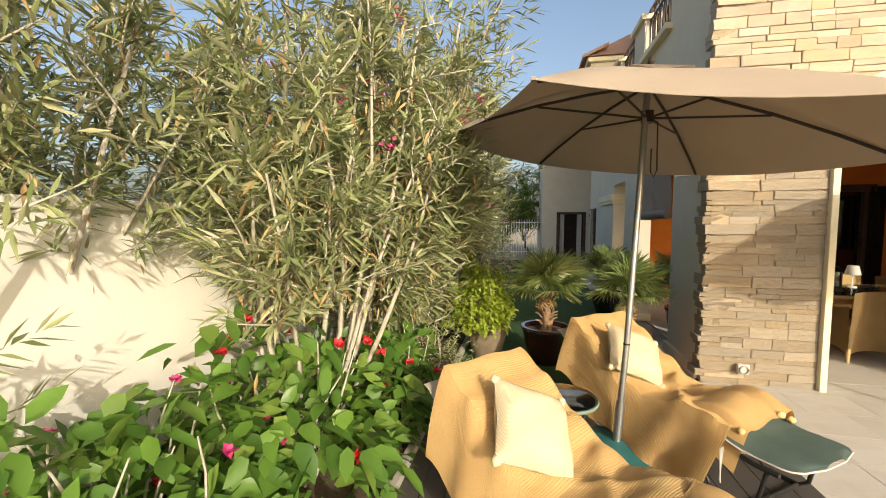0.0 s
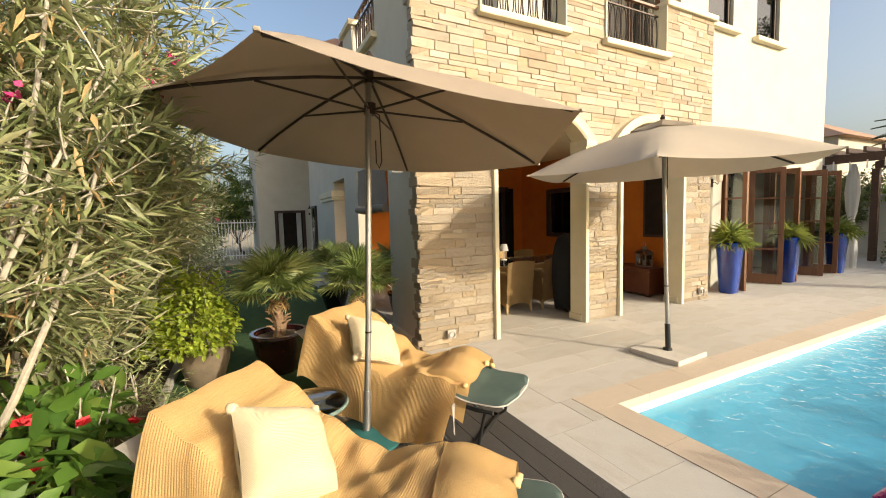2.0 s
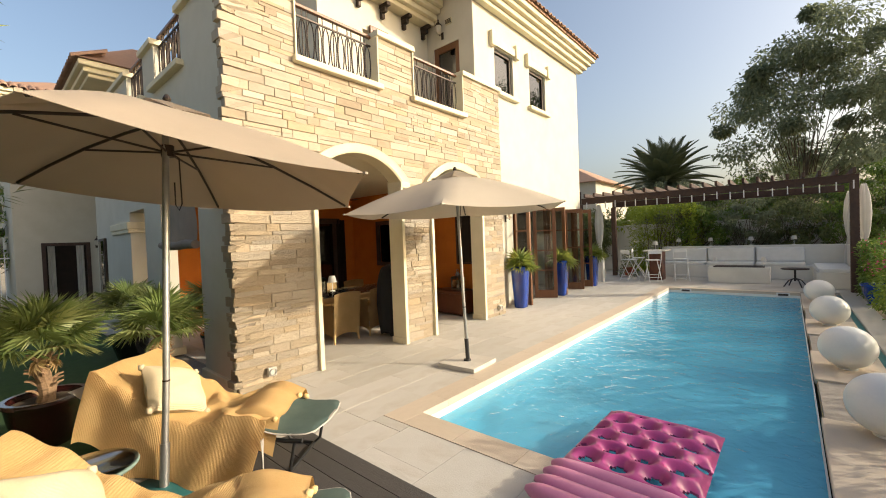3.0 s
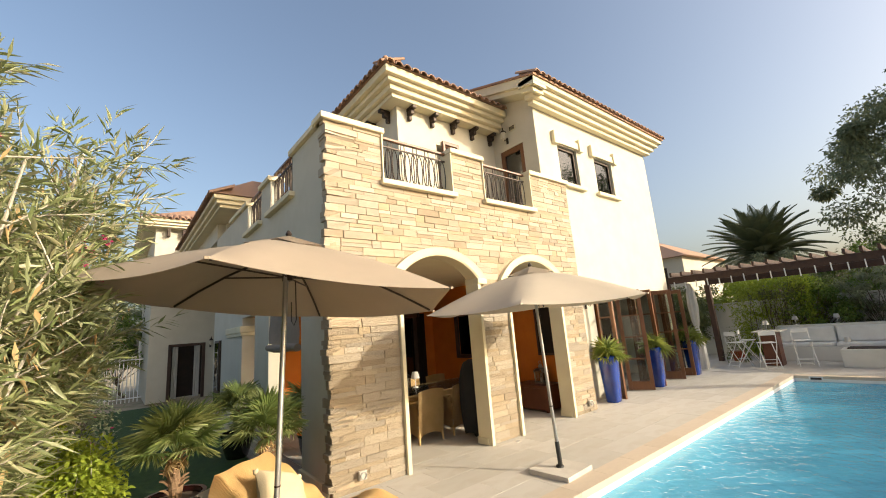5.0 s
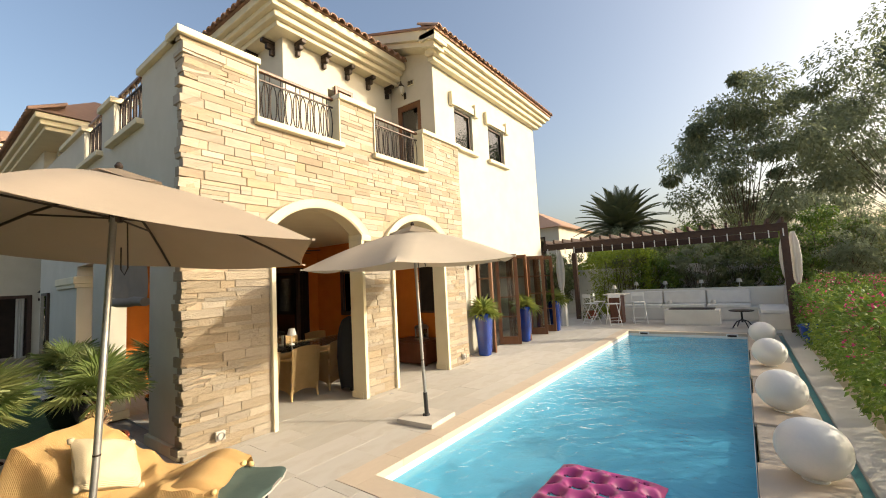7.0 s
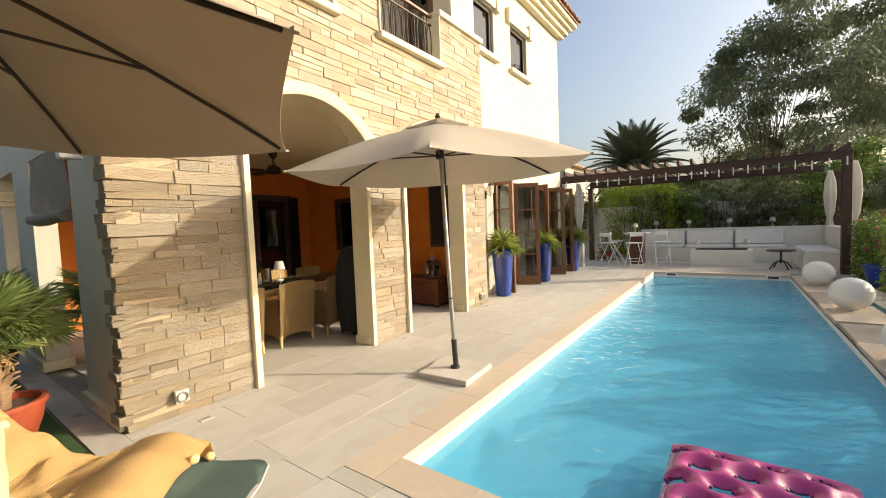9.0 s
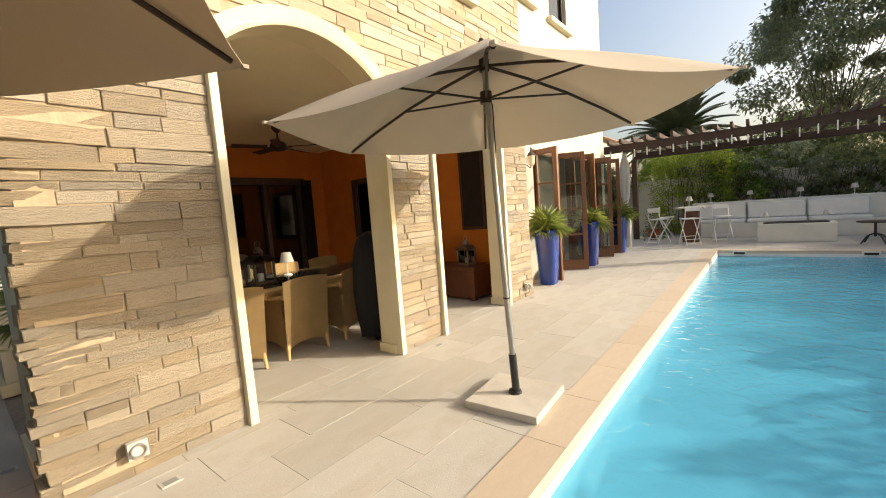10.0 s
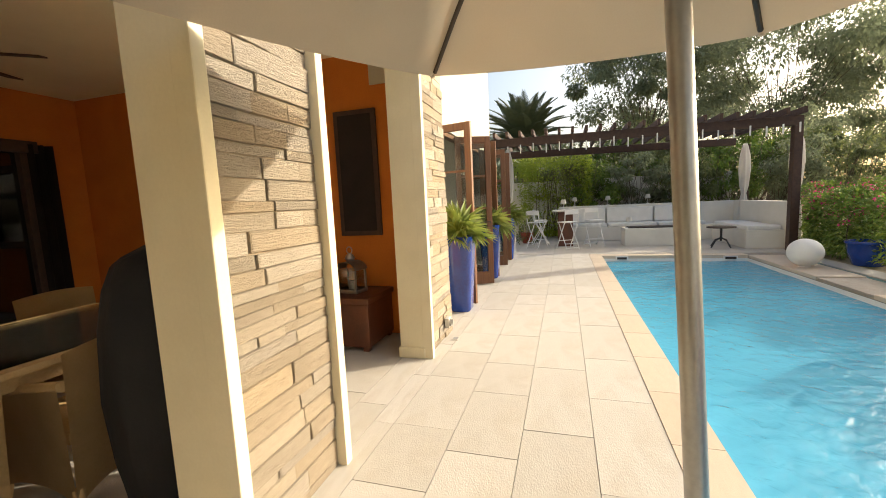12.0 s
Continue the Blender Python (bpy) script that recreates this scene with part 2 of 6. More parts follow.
def tube(bm, pts, r, n=8, cap=True):
    """A round bar along a line of points; r is one radius or one for each point."""
    pts = [Vector(p) for p in pts]; rs = r if isinstance(r, (list, tuple)) else [r] * len(pts)
    rings = []; ref = None
    for i, p in enumerate(pts):
        d = (pts[min(i + 1, len(pts) - 1)] - pts[max(i - 1, 0)]).normalized()
        if ref is None: ref = Vector((0, 0, 1)) if abs(d.z) < .9 else Vector((1, 0, 0))
        a = d.cross(ref).normalized(); b = d.cross(a).normalized(); ref = -b if b.length else ref
        ref = a.cross(d)
        rings.append([bm.verts.new(p + (a * math.cos(k * math.tau / n) + b * math.sin(k * math.tau / n)) * rs[i]) for k in range(n)])
    for q, w in zip(rings, rings[1:]):
        for k in range(n): bm.faces.new((q[k], q[(k + 1) % n], w[(k + 1) % n], w[k]))
    if cap: bm.faces.new(rings[0][::-1]); bm.faces.new(rings[-1])
    return bm


def lathe(bm, prof, n=24, cx=0, cy=0, square=False):
    rings = []
    for r, z in prof:
        ring = []
        for k in range(n):
            a = math.tau * (k + .5) / n
            s = min(1 / max(abs(math.cos(a)), 1e-6), 1 / max(abs(math.sin(a)), 1e-6)) if square else 1
            s = s if not square else s * .93
            ring.append(bm.verts.new((cx + r * s * math.cos(a), cy + r * s * math.sin(a), z)))
        rings.append(ring)
    for q, w in zip(rings, rings[1:]):
        for k in range(n): bm.faces.new((q[k], q[(k + 1) % n], w[(k + 1) % n], w[k]))
    bm.faces.new(rings[0][::-1]); bm.faces.new(rings[-1])
    return bm


def mesh_of(name, bm, material, smooth=0):
    me = bpy.data.meshes.new(name)
    bmesh.ops.recalc_face_normals(bm, faces=bm.faces[:])
    bm.to_mesh(me); bm.free()
    if material: me.materials.append(material)
    if smooth:
        me.shade_smooth(); me.set_sharp_from_angle(angle=radians(smooth))
    return me


def part(name, bm, material, parent, label="", smooth=0):
    ob = new(name, mesh_of(name, bm, material, smooth)); ob.parent = parent
    return tagged(ob, label) if label else ob


def shared(name, me, parent, m, label=""):
    ob = new(name, me); ob.parent = parent; ob.matrix_basis = m
    return tagged(ob, label) if label else ob


def thing(name, m, label, category, group="", kind=""):
    ob = new(name); ob.matrix_basis = m; ob.empty_display_size = .1
    return tagged(ob, label, category, group, kind)


def whole(name, bm, material, label="", category="", kind="", smooth=0, group=""):
    return tagged(new(name, mesh_of(name, bm, material, smooth)), label, category, group, kind)


def B(*a, **k):
    return bx(bmesh.new(), *a, **k)


def np_mesh(name, V, Q, material, smooth=True):
    me = bpy.data.meshes.new(name)
    V = np.asarray(V, np.float32); Q = np.asarray(Q, np.int32)
    me.vertices.add(len(V)); me.vertices.foreach_set("co", V.ravel())
    me.loops.add(Q.size); me.loops.foreach_set("vertex_index", Q.ravel())
    me.polygons.add(len(Q)); me.polygons.foreach_set("loop_start", np.arange(0, Q.size, 4, dtype=np.int32))
    me.update(calc_edges=True); me.validate()
    me.materials.append(material)
    if smooth: me.shade_smooth()
    return me


def leaves(name, P, D, length, width, material, droop=.25, seed=1, wide_at=.4, up=None, oval=False):
    """One folded leaf blade at each point of P along each direction of D."""
    g = np.random.default_rng(seed); n = len(P)
    D = D / np.linalg.norm(D, axis=1, keepdims=True)
    R = g.normal(size=(n, 3)) * .5 + (np.array([0, 0, 1]) if up is None else np.array(up))
    S = np.cross(D, R); S /= np.maximum(np.linalg.norm(S, axis=1, keepdims=True), 1e-6)
    N = np.cross(S, D)
    L = length * g.uniform(.65, 1.25, (n, 1)); W = width * g.uniform(.7, 1.25, (n, 1))
    dr = droop * g.uniform(.3, 1.5, (n, 1)) * L
    z = np.array([[0, 0, 1.0]])
    i = np.arange(n)[:, None]
    if oval:
        a, c, b = P + D * L * .28 - z * dr * .1, P + D * L * .45 - z * dr * .25, P + D * L * .68 - z * dr * .5
        V = np.stack([P, a + S * W * .42 + N * W * .12, b + S * W * .40 + N * W * .12, P + D * L - z * dr, b - S * W * .40 + N * W * .12, a - S * W * .42 + N * W * .12, c - N * W * .05], 1).reshape(-1, 3)
        Q = np.concatenate([i * 7 + np.array([[0, 5, 6, 1]]), i * 7 + np.array([[6, 3, 2, 1]]), i * 7 + np.array([[6, 5, 4, 3]])], 0)
        return np_mesh(name, V, Q, material)
    mid = P + D * L * wide_at - z * dr * .3
    V = np.stack([P, mid + S * W / 2 + N * W * .18, P + D * L - z * dr, mid - S * W / 2 + N * W * .18, mid - N * W * .05], 1).reshape(-1, 3)
    i = np.arange(n)[:, None] * 5
    Q = np.concatenate([i + np.array([[0, 4, 2, 1]]), i + np.array([[0, 3, 2, 4]])], 0)
    return np_mesh(name, V, Q, material)


# ---- ground and pool ----
PX0, PX1, PY0, PY1 = 2.60, 12.95, -.42, 2.42
bm = bmesh.new()
vs = [[bm.verts.new((x, y, -.06)) for x in (-400, PX0 - .05, PX1 + .05, 400)] for y in (-400, PY0 - .02, PY1 + .05, 400)]
for i in range(3):
    for j in range(3):
        if (i, j) != (1, 1): bm.faces.new((vs[i][j], vs[i][j + 1], vs[i + 1][j + 1], vs[i + 1][j]))
whole("ground", bm, M_sand, kind="structure")
bm = bmesh.new(); bx(bm, PX0, PX1, PY0, PY1, -.55, -.066)
bmesh.ops.delete(bm, geom=[f for f in bm.faces if f.normal.z > .9], context="FACES")
basin = whole("pool_basin", bm, M_pool, kind="structure")
bm = bmesh.new(); bm.faces.new([bm.verts.new(c) for c in ((PX0 + .002, PY0 + .002, -.13), (PX1 - .002, PY0 + .002, -.13), (PX1 - .002, PY1 - .002, -.13), (PX0 + .002, PY1 - .002, -.13))])
water = whole("water", bm, M_water, kind="structure")
water.visible_shadow = False
bm = bmesh.new()
for a in ((PX0, PX1, PY1 - .008, PY1 - .001), (PX0, PX1, PY0 + .001, PY0 + .008), (PX0 + .001, PX0 + .008, PY0 + .008, PY1 - .008), (PX1 - .008, PX1 - .001, PY0 + .008, PY1 - .008)): bx(bm, *a, -.22, -.067)
whole("trim_waterline", bm, M_whitepaint, kind="structure")
slab = whole("pavement_base", bmesh.new(), M_joint, kind="structure")
bm = bmesh.new()
for a in ((1.70, 18.6, PY1 + .1, 9.4), (-.74, 1.72, -4, 3.98), (1.72, PX0 - .1, -4, PY1 + .1), (PX1 + .1, 18.6, -2.0, PY1 + .1), (PX0 - .1, PX1 + .1, -1.25, PY0 - .03), (1.50, 1.70, 3.98, 16)):
    bx(bm, a[0], a[1], a[2], a[3], -.3, -.022)
bm.to_mesh(slab.data); bm.free()
whole("lawn", B(-.75, 1.49, 3.99, 17, -.06, .0), M_turf, "green artificial turf strip beside the house", "lawn", kind="structure")
whole("flower_bed", B(-2.12, -.78, -4, 17, -.06, .02), M_soil, "dark soil bed along the boundary wall", "bed", kind="structure")
whole("bed_kerb", B(-.78, -.72, -4, 9, -.06, .06, bevel=.008), M_tile, "pale stone kerb of the flower bed", "kerb", kind="structure")

# ---- boundary walls ----
WALLX = -2.12
whole("wall_west", bx(B(WALLX - .2, WALLX, -6, 17, -.06, 1.66), WALLX - .23, WALLX + .03, -6, 17, 1.662, 1.72, bevel=.01), M_white, kind="structure")
whole("wall_east", bx(B(18.6, 18.8, -2, 14, -.06, 1.9), 18.57, 18.83, -2, 14, 1.902, 1.96, bevel=.01), M_white, kind="structure")

# ---- house: south facade ----
FY, FB = 4.42, 4.65
ARCHES = ((2.79, 4.29, 2.58, .35), (5.02, 6.48, 2.60, .34))
TOP = 4.72


def arc(x0, x1, zs, rise, k, n=18):
    w = (x1 - x0) / 2; r = (w * w + rise * rise) / (2 * rise); a0 = math.asin(w / r); a = -a0 + 2 * a0 * k / n
    return (x0 + x1) / 2 + r * math.sin(a), zs + rise - r + r * math.cos(a)


bm = bmesh.new()
bx(bm, 1.78, 2.79, FY, FB, 0, 2.58); bx(bm, 4.29, 5.02, FY, FB, 0, 2.60); bx(bm, 6.48, 7.27, FY, FB, 0, 2.60)
for x0, x1, zs in ((1.78, 2.79, 2.58), (4.29, 5.02, 2.60), (6.48, 7.27, 2.60)): bx(bm, x0, x1, FY, FB, zs, 3.2)
for x0, x1, zs, rise in ARCHES:
    n = 18
    for k in range(n):
        (xa, za), (xb, zb) = arc(x0, x1, zs, rise, k, n), arc(x0, x1, zs, rise, k + 1, n)
        v = [bm.verts.new(c) for c in ((xa, FY, za), (xb, FY, zb), (xb, FY, 3.2), (xa, FY, 3.2), (xa, FB, za), (xb, FB, zb), (xb, FB, 3.2), (xa, FB, 3.2))]
        for f in ((0, 1, 2, 3), (5, 4, 7, 6), (4, 5, 1, 0)): bm.faces.new([v[i] for i in f])
bx(bm, 1.78, 7.27, FY, FB, 3.2, 3.92)
for x0, x1 in ((1.78, 2.60), (3.95, 4.68), (6.02, 7.27)): bx(bm, x0, x1, FY, FB, 3.92, TOP)
wall_south = whole("wall_south", bm, M_mortar, kind="structure")
# reveals and jamb trims in cream
bm = bmesh.new()
for x, s in ((2.79, 1), (4.29, -1), (5.02, 1), (6.48, -1)):
    bx(bm, min(x, x + s * .012), max(x, x + s * .012), FY - .045, FB + .012, 0, 2.60)
    bx(bm, min(x - s * .045, x + s * .013), max(x - s * .045, x + s * .013), FY - .062, FY + .03, 0, 2.60, bevel=.006)
for x0, x1 in ((4.28, 5.03), (6.47, 7.30)): bx(bm, x0 + .002, x1 - .002, FB + .001, FB + .014, 0, 3.0)
whole("trim_jambs", bm, M_trim, kind="structure")
bm = bmesh.new()
for x0, x1 in ((4.26, 4.42), (4.90, 5.05), (6.45, 6.60)): bx(bm, x0, x1, FY + .01, FB + .03, 0, .10, bevel=.01)
whole("baseboard_piers", bm, M_trim, kind="structure")
for (x0, x1, zs, rise), nm in zip(ARCHES, ("trim_arch_1", "trim_arch_2")):
    bm = bmesh.new(); n = 20
    def ring(k):
        xi, zi = arc(x0 - .003, x1 + .003, zs - .003, rise, k, n); xo, zo = arc(x0 - .19, x1 + .19, zs - .02, rise + .13, k, n)
        return [bm.verts.new(c) for c in ((xi, FB - .02, zi - .012), (xi, FY - .05, zi - .012), (xi * .85 + xo * .15, FY - .07, zi * .85 + zo * .15), (xi * .3 + xo * .7, FY - .07, zi * .3 + zo * .7), (xo, FY - .085, zo), (xo, FY + .01, zo))]
    rs = [ring(k) for k in range(n + 1)]
    for q, w in zip(rs, rs[1:]):
        for k in range(5): bm.faces.new((q[k], q[k + 1], w[k + 1], w[k]))
    bm.faces.new(rs[0]); bm.faces.new(rs[-1][::-1])
    for s, x in ((-1, x0), (1, x1)): bx(bm, min(x - s * .013, x + s * .19), max(x - s * .013, x + s * .19), FY - .075, FB + .02, zs - .10, zs - .003, bevel=.012)
    whole(nm, bm, M_trim, kind="structure", smooth=35)
bm = bmesh.new()
for x0, x1 in ((1.66, 2.64), (3.92, 4.71), (5.99, 7.32)): bx(bm, x0, x1, FY - .07, FB + .05, TOP, TOP + .085, bevel=.012)
for x0, x1 in ((2.56, 3.99), (4.64, 6.06)): bx(bm, x0, x1, FY - .10, FB + .04, 3.92, 4.0, bevel=.012)
for x in (2.60, 3.95, 4.68, 6.02):
    s = 1 if x in (2.60, 4.68) else -1
    bx(bm, min(x, x + s * .02), max(x, x + s * .02), FY - .04, FB, 4.0, TOP)
whole("trim_parapet_caps", bm, M_trim, kind="structure")

# ---- house: loggia ----
whole("ceiling", B(1.95, 7.25, FB + .014, 9.4, 2.93, 3.1), M_ceiling, kind="structure")
whole("balcony_floor", B(1.95, 7.08, FB, 9.4, 3.3, 3.5), M_slab, kind="structure")
bm = bmesh.new(); bx(bm, 3.2, 4.9, 9.4, 9.6, 0, 2.93); bx(bm, 6.5, 7.27, 9.4, 9.6, 0, 2.93); bx(bm, 1.95, 3.2, 9.4, 9.6, 0, 2.93); bx(bm, 4.9, 6.5, 9.4, 9.6, 2.25, 2.93)
whole("wall_north", bm, M_orange, kind="structure")
bm = bmesh.new(); bx(bm, 7.10, 7.27, FB + .015, 7.3, 0, 2.93); bx(bm, 7.10, 7.27, 8.3, 9.4, 0, 2.93); bx(bm, 7.10, 7.27, 7.3, 8.3, 0, 1.0); bx(bm, 7.10, 7.27, 7.3, 8.3, 2.2, 2.93)
whole("wall_east_loggia", bm, M_orange, kind="structure")
# near-black walls stand in for the unlit room behind the glazed door
whole("room_behind_shade", bx(bx(B(4.6, 7.2, 11.4, 11.5, 0, 3), 4.6, 4.7, 9.6, 11.4, 0, 3), 7.1, 7.2, 9.6, 11.4, 0, 3), M_cloth_room_shade, kind="structure")
# west side: corner pier, opening with blind, square columns, upper parapet
bm = bmesh.new()
bx(bm, 1.75, 1.95, FY + .03, 5.42, 0, 2.35); bx(bm, 1.75, 1.95, 7.0, 7.9, 0, 2.35); bx(bm, 1.75, 2.02, 8.9, 10.2, 0, 2.35); bx(bm, 1.75, 1.95, 10.2, 12, 0, 2.35)
bx(bm, 1.75, 1.95, FY + .03, 12, 2.35, 4.05)
bx(bm, 1.75, 1.95, FY + .03, 5.75, 4.05, TOP); bx(bm, 1.75, 1.95, 6.95, 7.55, 4.05, TOP); bx(bm, 1.75, 1.95, 8.6, 12, 4.05, TOP)
whole("wall_west_loggia", bm, M_plaster, kind="structure")
bm = bmesh.new()
bx(bm, 1.69, 2.0, FY - .03, 5.80, TOP, TOP + .085, bevel=.012); bx(bm, 1.69, 2.0, 6.9, 7.60, TOP, TOP + .085, bevel=.012); bx(bm, 1.69, 2.0, 8.55, 10.2, TOP, TOP + .085, bevel=.012)
bx(bm, 1.66, 1.99, 5.66, 7.04, 4.02, 4.10, bevel=.012); bx(bm, 1.66, 1.99, 7.46, 8.69, 4.02, 4.10, bevel=.012)
bx(bm, 1.69, 2.08, 8.84, 10.26, 2.05, 2.18, bevel=.015); bx(bm, 1.71, 2.06, 8.86, 10.24, 1.98, 2.05, bevel=.01)
bx(bm, 1.71, 1.99, FY + .06, 5.46, 0, .12, bevel=.01); bx(bm, 1.71, 1.99, 6.96, 7.94, 0, .12, bevel=.01); bx(bm, 1.71, 2.06, 8.86, 10.24, 0, .14, bevel=.01)
whole("trim_west", bm, M_trim, kind="structure")
bm = bmesh.new(); bx(bm, .65, 1.25, 18.0, 18.2, 0, 6.5); bx(bm, 2.45, 3.6, 18.0, 18.2, 0, 6.5); bx(bm, 1.25, 2.45, 18.0, 18.2, 2.02, 6.5); bx(bm, .65, .85, 18.2, 26, 0, 6.5); bx(bm, 3.4, 3.6, 9.6, 18, 0, 5.5)
bx(bm, 1.95, 3.4, 11.8, 12, 0, 5.2)
whole("wall_west_wing", bm, M_plaster, kind="structure")
# near-black sheet put in as indoor darkness behind the wing door
whole("wing_room_shade", B(.9, 3.3, 19.2, 19.3, 0, 2.4), M_cloth_room_shade, kind="structure")
for nm, x0, x1, y0, y1, z in (("cornice_wing", .15, 3.9, 17.5, 26, 6.6), ("cornice_side", 1.35, 3.9, 10.25, 17.4, 5.35)):
    bm = bmesh.new(); bx(bm, x0 + .16, x1, y0 + .16, y1, z - .16, z - .08, bevel=.02); bx(bm, x0 + .08, x1, y0 + .08, y1, z - .08, z + .02, bevel=.02); bx(bm, x0, x1, y0, y1, z + .02, z + .13, bevel=.02)
    whole(nm, bm, M_trim, kind="structure")
whole("wall_side_upper", B(1.75, 3.39, 12.001, 17.4, 4.72, 5.2), M_plaster, kind="structure")
bm = bmesh.new()
for k in range(5): bx(bm, 1.0 + k * .5, 1.1 + k * .5, 17.74, 17.99, 6.12, 6.42, bevel=.01)
whole("corbels_wing", bm, M_iron, kind="structure")

# ---- house: main block and tower ----
MY = 4.86
WINS = ((7.88, 8.70, 5.03, 6.04), (9.52, 10.42, 5.03, 6.04))
DX0, DX1, DZ = 8.45, 12.25, 2.42
bm = bmesh.new()
cols = [7.08, 7.88, 8.70, 9.52, 10.42, 12.65]
for a, b in zip(cols, cols[1:]):
    w = next((w for w in WINS if w[0] == a), None)
    if w: bx(bm, a, b, MY, MY + .25, 2.6, w[2]); bx(bm, a, b, MY, MY + .25, w[3], 6.9)
    else: bx(bm, a, b, MY, MY + .25, 2.6, 6.9)
bx(bm, 7.28, DX0, MY, MY + .25, 0, 2.6); bx(bm, DX1, 12.65, MY, MY + .25, 0, 2.6); bx(bm, DX0, DX1, MY, MY + .25, DZ, 2.6)
bx(bm, 12.4, 12.65, MY + .25, 13, 0, 6.9); bx(bm, 7.29, 12.65, 12.8, 13, 0, 6.9)
bx(bm, 7.08, 7.28, MY + .25, 5.26, 3.5, 6.9); bx(bm, 7.08, 7.28, 5.26, 6.0, 6.08, 6.9); bx(bm, 7.08, 7.28, 6.0, 9.6, 3.1, 6.9); bx(bm, 7.08, 7.28, 5.26, 6.0, 3.1, 3.55)
bx(bm, 4.12, 5.15, 6.2, 6.4, 3.5, 6.8); bx(bm, 5.15, 5.75, 6.2, 6.4, 5.95, 6.8); bx(bm, 5.75, 7.08, 6.2, 6.4, 3.5, 6.8); bx(bm, 4.12, 4.32, 6.4, 12, 3.5, 6.8)
whole("wall_main_block", bm, M_plaster, kind="structure")
# near-black shells, indoor darkness by colour behind doors and upper windows
whole("room_main_shade", bx(bx(B(7.3, 12.4, 9.8, 9.9, 0, 3), 7.3, 7.4, 5.2, 9.8, 0, 3), 7.3, 12.4, 5.12, 9.9, 3.0, 3.1), M_cloth_room_shade, kind="structure")
whole("room_upper_shade", B(7.4, 12.3, 6.2, 6.3, 3.3, 6.8), M_cloth_room_shade, kind="structure")
for nm, x0, x1, y0, y1, z in (("cornice_main", 6.62, 13.1, 4.40, 4.859, 6.9), ("cornice_tower", 3.55, 7.06, 5.64, 12.2, 6.72)):
    bm = bmesh.new()
    for k, (o, za, zb) in enumerate(((.30, -.12, -.02), (.20, -.02, .10), (.10, .10, .20), (0, .20, .36))): bx(bm, x0 + o, x1 - (o if nm == "cornice_main" else 0), y0 + o, y1, z + za, z + zb, bevel=.022)
    whole(nm, bm, M_trim, kind="structure")


def along_x(bm, x0, x1, outline):
    """A prism: an outline of (y, z) drawn out from x0 to x1."""
    a, b = ([bm.verts.new((x, y, z)) for y, z in outline] for x in (x0, x1))
    bm.faces.new(a); bm.faces.new(b[::-1])
    for k in range(len(outline)): bm.faces.new((a[k], a[(k + 1) % len(a)], b[(k + 1) % len(a)], b[k]))
    return bm


def roof(nm, x0, x1, y0, y1, z, edges, gable=False):
    """Low hipped or gabled roof with a row of barrel tile ends along the given eaves."""
    bm = bmesh.new(); h = .9; i = min(x1 - x0, y1 - y0) / 2.2
    a = [bm.verts.new(c) for c in ((x0, y0, z), (x1, y0, z), (x1, y1, z), (x0, y1, z))]
    t = [bm.verts.new(c) for c in ((x0 + i, y0 + i, z + h), (x1 - i, y0 + i, z + h), (x1 - i, y1 - i, z + h), (x0 + i, y1 - i, z + h))]
    for k in range(4): bm.faces.new((a[k], a[(k + 1) % 4], t[(k + 1) % 4], t[k]))
    bm.faces.new(t); bm.faces.new(a[::-1])
    if gable:
        bm.free(); c = (y0 + y1) / 2
        bm = along_x(bmesh.new(), x0, x1, ((y0, z - .008), (c, z + 1.49), (y1, z - .008), (y1, z - .06), (c, z + 1.43), (y0, z - .06)))
    r = whole(nm, bm, M_roof, kind="structure")
    q = bmesh.new(); n = 6
    ro = [[q.verts.new((.095 * s * math.cos(math.pi * k / n), y, .095 * s * math.sin(math.pi * k / n) + (y * .45))) for k in range(n + 1)] for s, y in ((1, -.07), (1, .5), (.8, .5), (.8, -.07))]
    for u, w in zip(ro, ro[1:] + ro[:1]):
        for k in range(n): q.faces.new((u[k], u[k + 1], w[k + 1], w[k]))
    me = mesh_of("roof_tile", q, M_roof, 50)
    for e in edges:
        if e == "s":
            for k in range(int((x1 - x0) / .205)): shared("roof_tile", me, r, pose(x0 + .1 + k * .205, y0, z + .0, 0, random.uniform(-3, 3), random.uniform(-2, 2)))
        else:
            for k in range(int((y1 - y0) / .205)): shared("roof_tile", me, r, pose(x0, y0 + .1 + k * .205, z + .0, 0, 0, -90 + random.uniform(-2, 2)))
    return r


whole("wall_gable", along_x(bmesh.new(), 7.081, 7.28, ((4.862, 6.901), (4.862, 7.10), (8.9, 8.45), (12.99, 7.10), (12.99, 6.901))), M_plaster, kind="structure")
bm = along_x(bmesh.new(), 6.62, 7.08, ((4.41, 7.02), (4.41, 7.255), (8.9, 8.74), (8.9, 8.47)))
whole("trim_verge", along_x(bm, 6.70, 7.08, ((4.50, 6.92), (4.50, 7.04), (8.9, 8.49), (8.9, 8.37))), M_trim, kind="structure")
r1 = roof("roof_main", 6.58, 13.14, 4.36, 13.4, 7.27, "s", True)
r2 = roof("roof_tower", 3.51, 7.0, 5.60, 12.2, 7.09, "sw")
roof("roof_wing", .11, 3.9, 17.46, 26, 6.74, "s"); roof("roof_side", 1.31, 3.9, 10.2, 17.4, 5.49, "w")
bm = lathe(bmesh.new(), ((.04, 0), (.07, .03), (.075, .09), (.05, .14), (.01, .16)), 12, 3.58, 5.68)
for v in bm.verts: v.co.z += 7.1
part("finial", bm, M_roof, r2, "round clay finial", 50)
bm = bmesh.new()


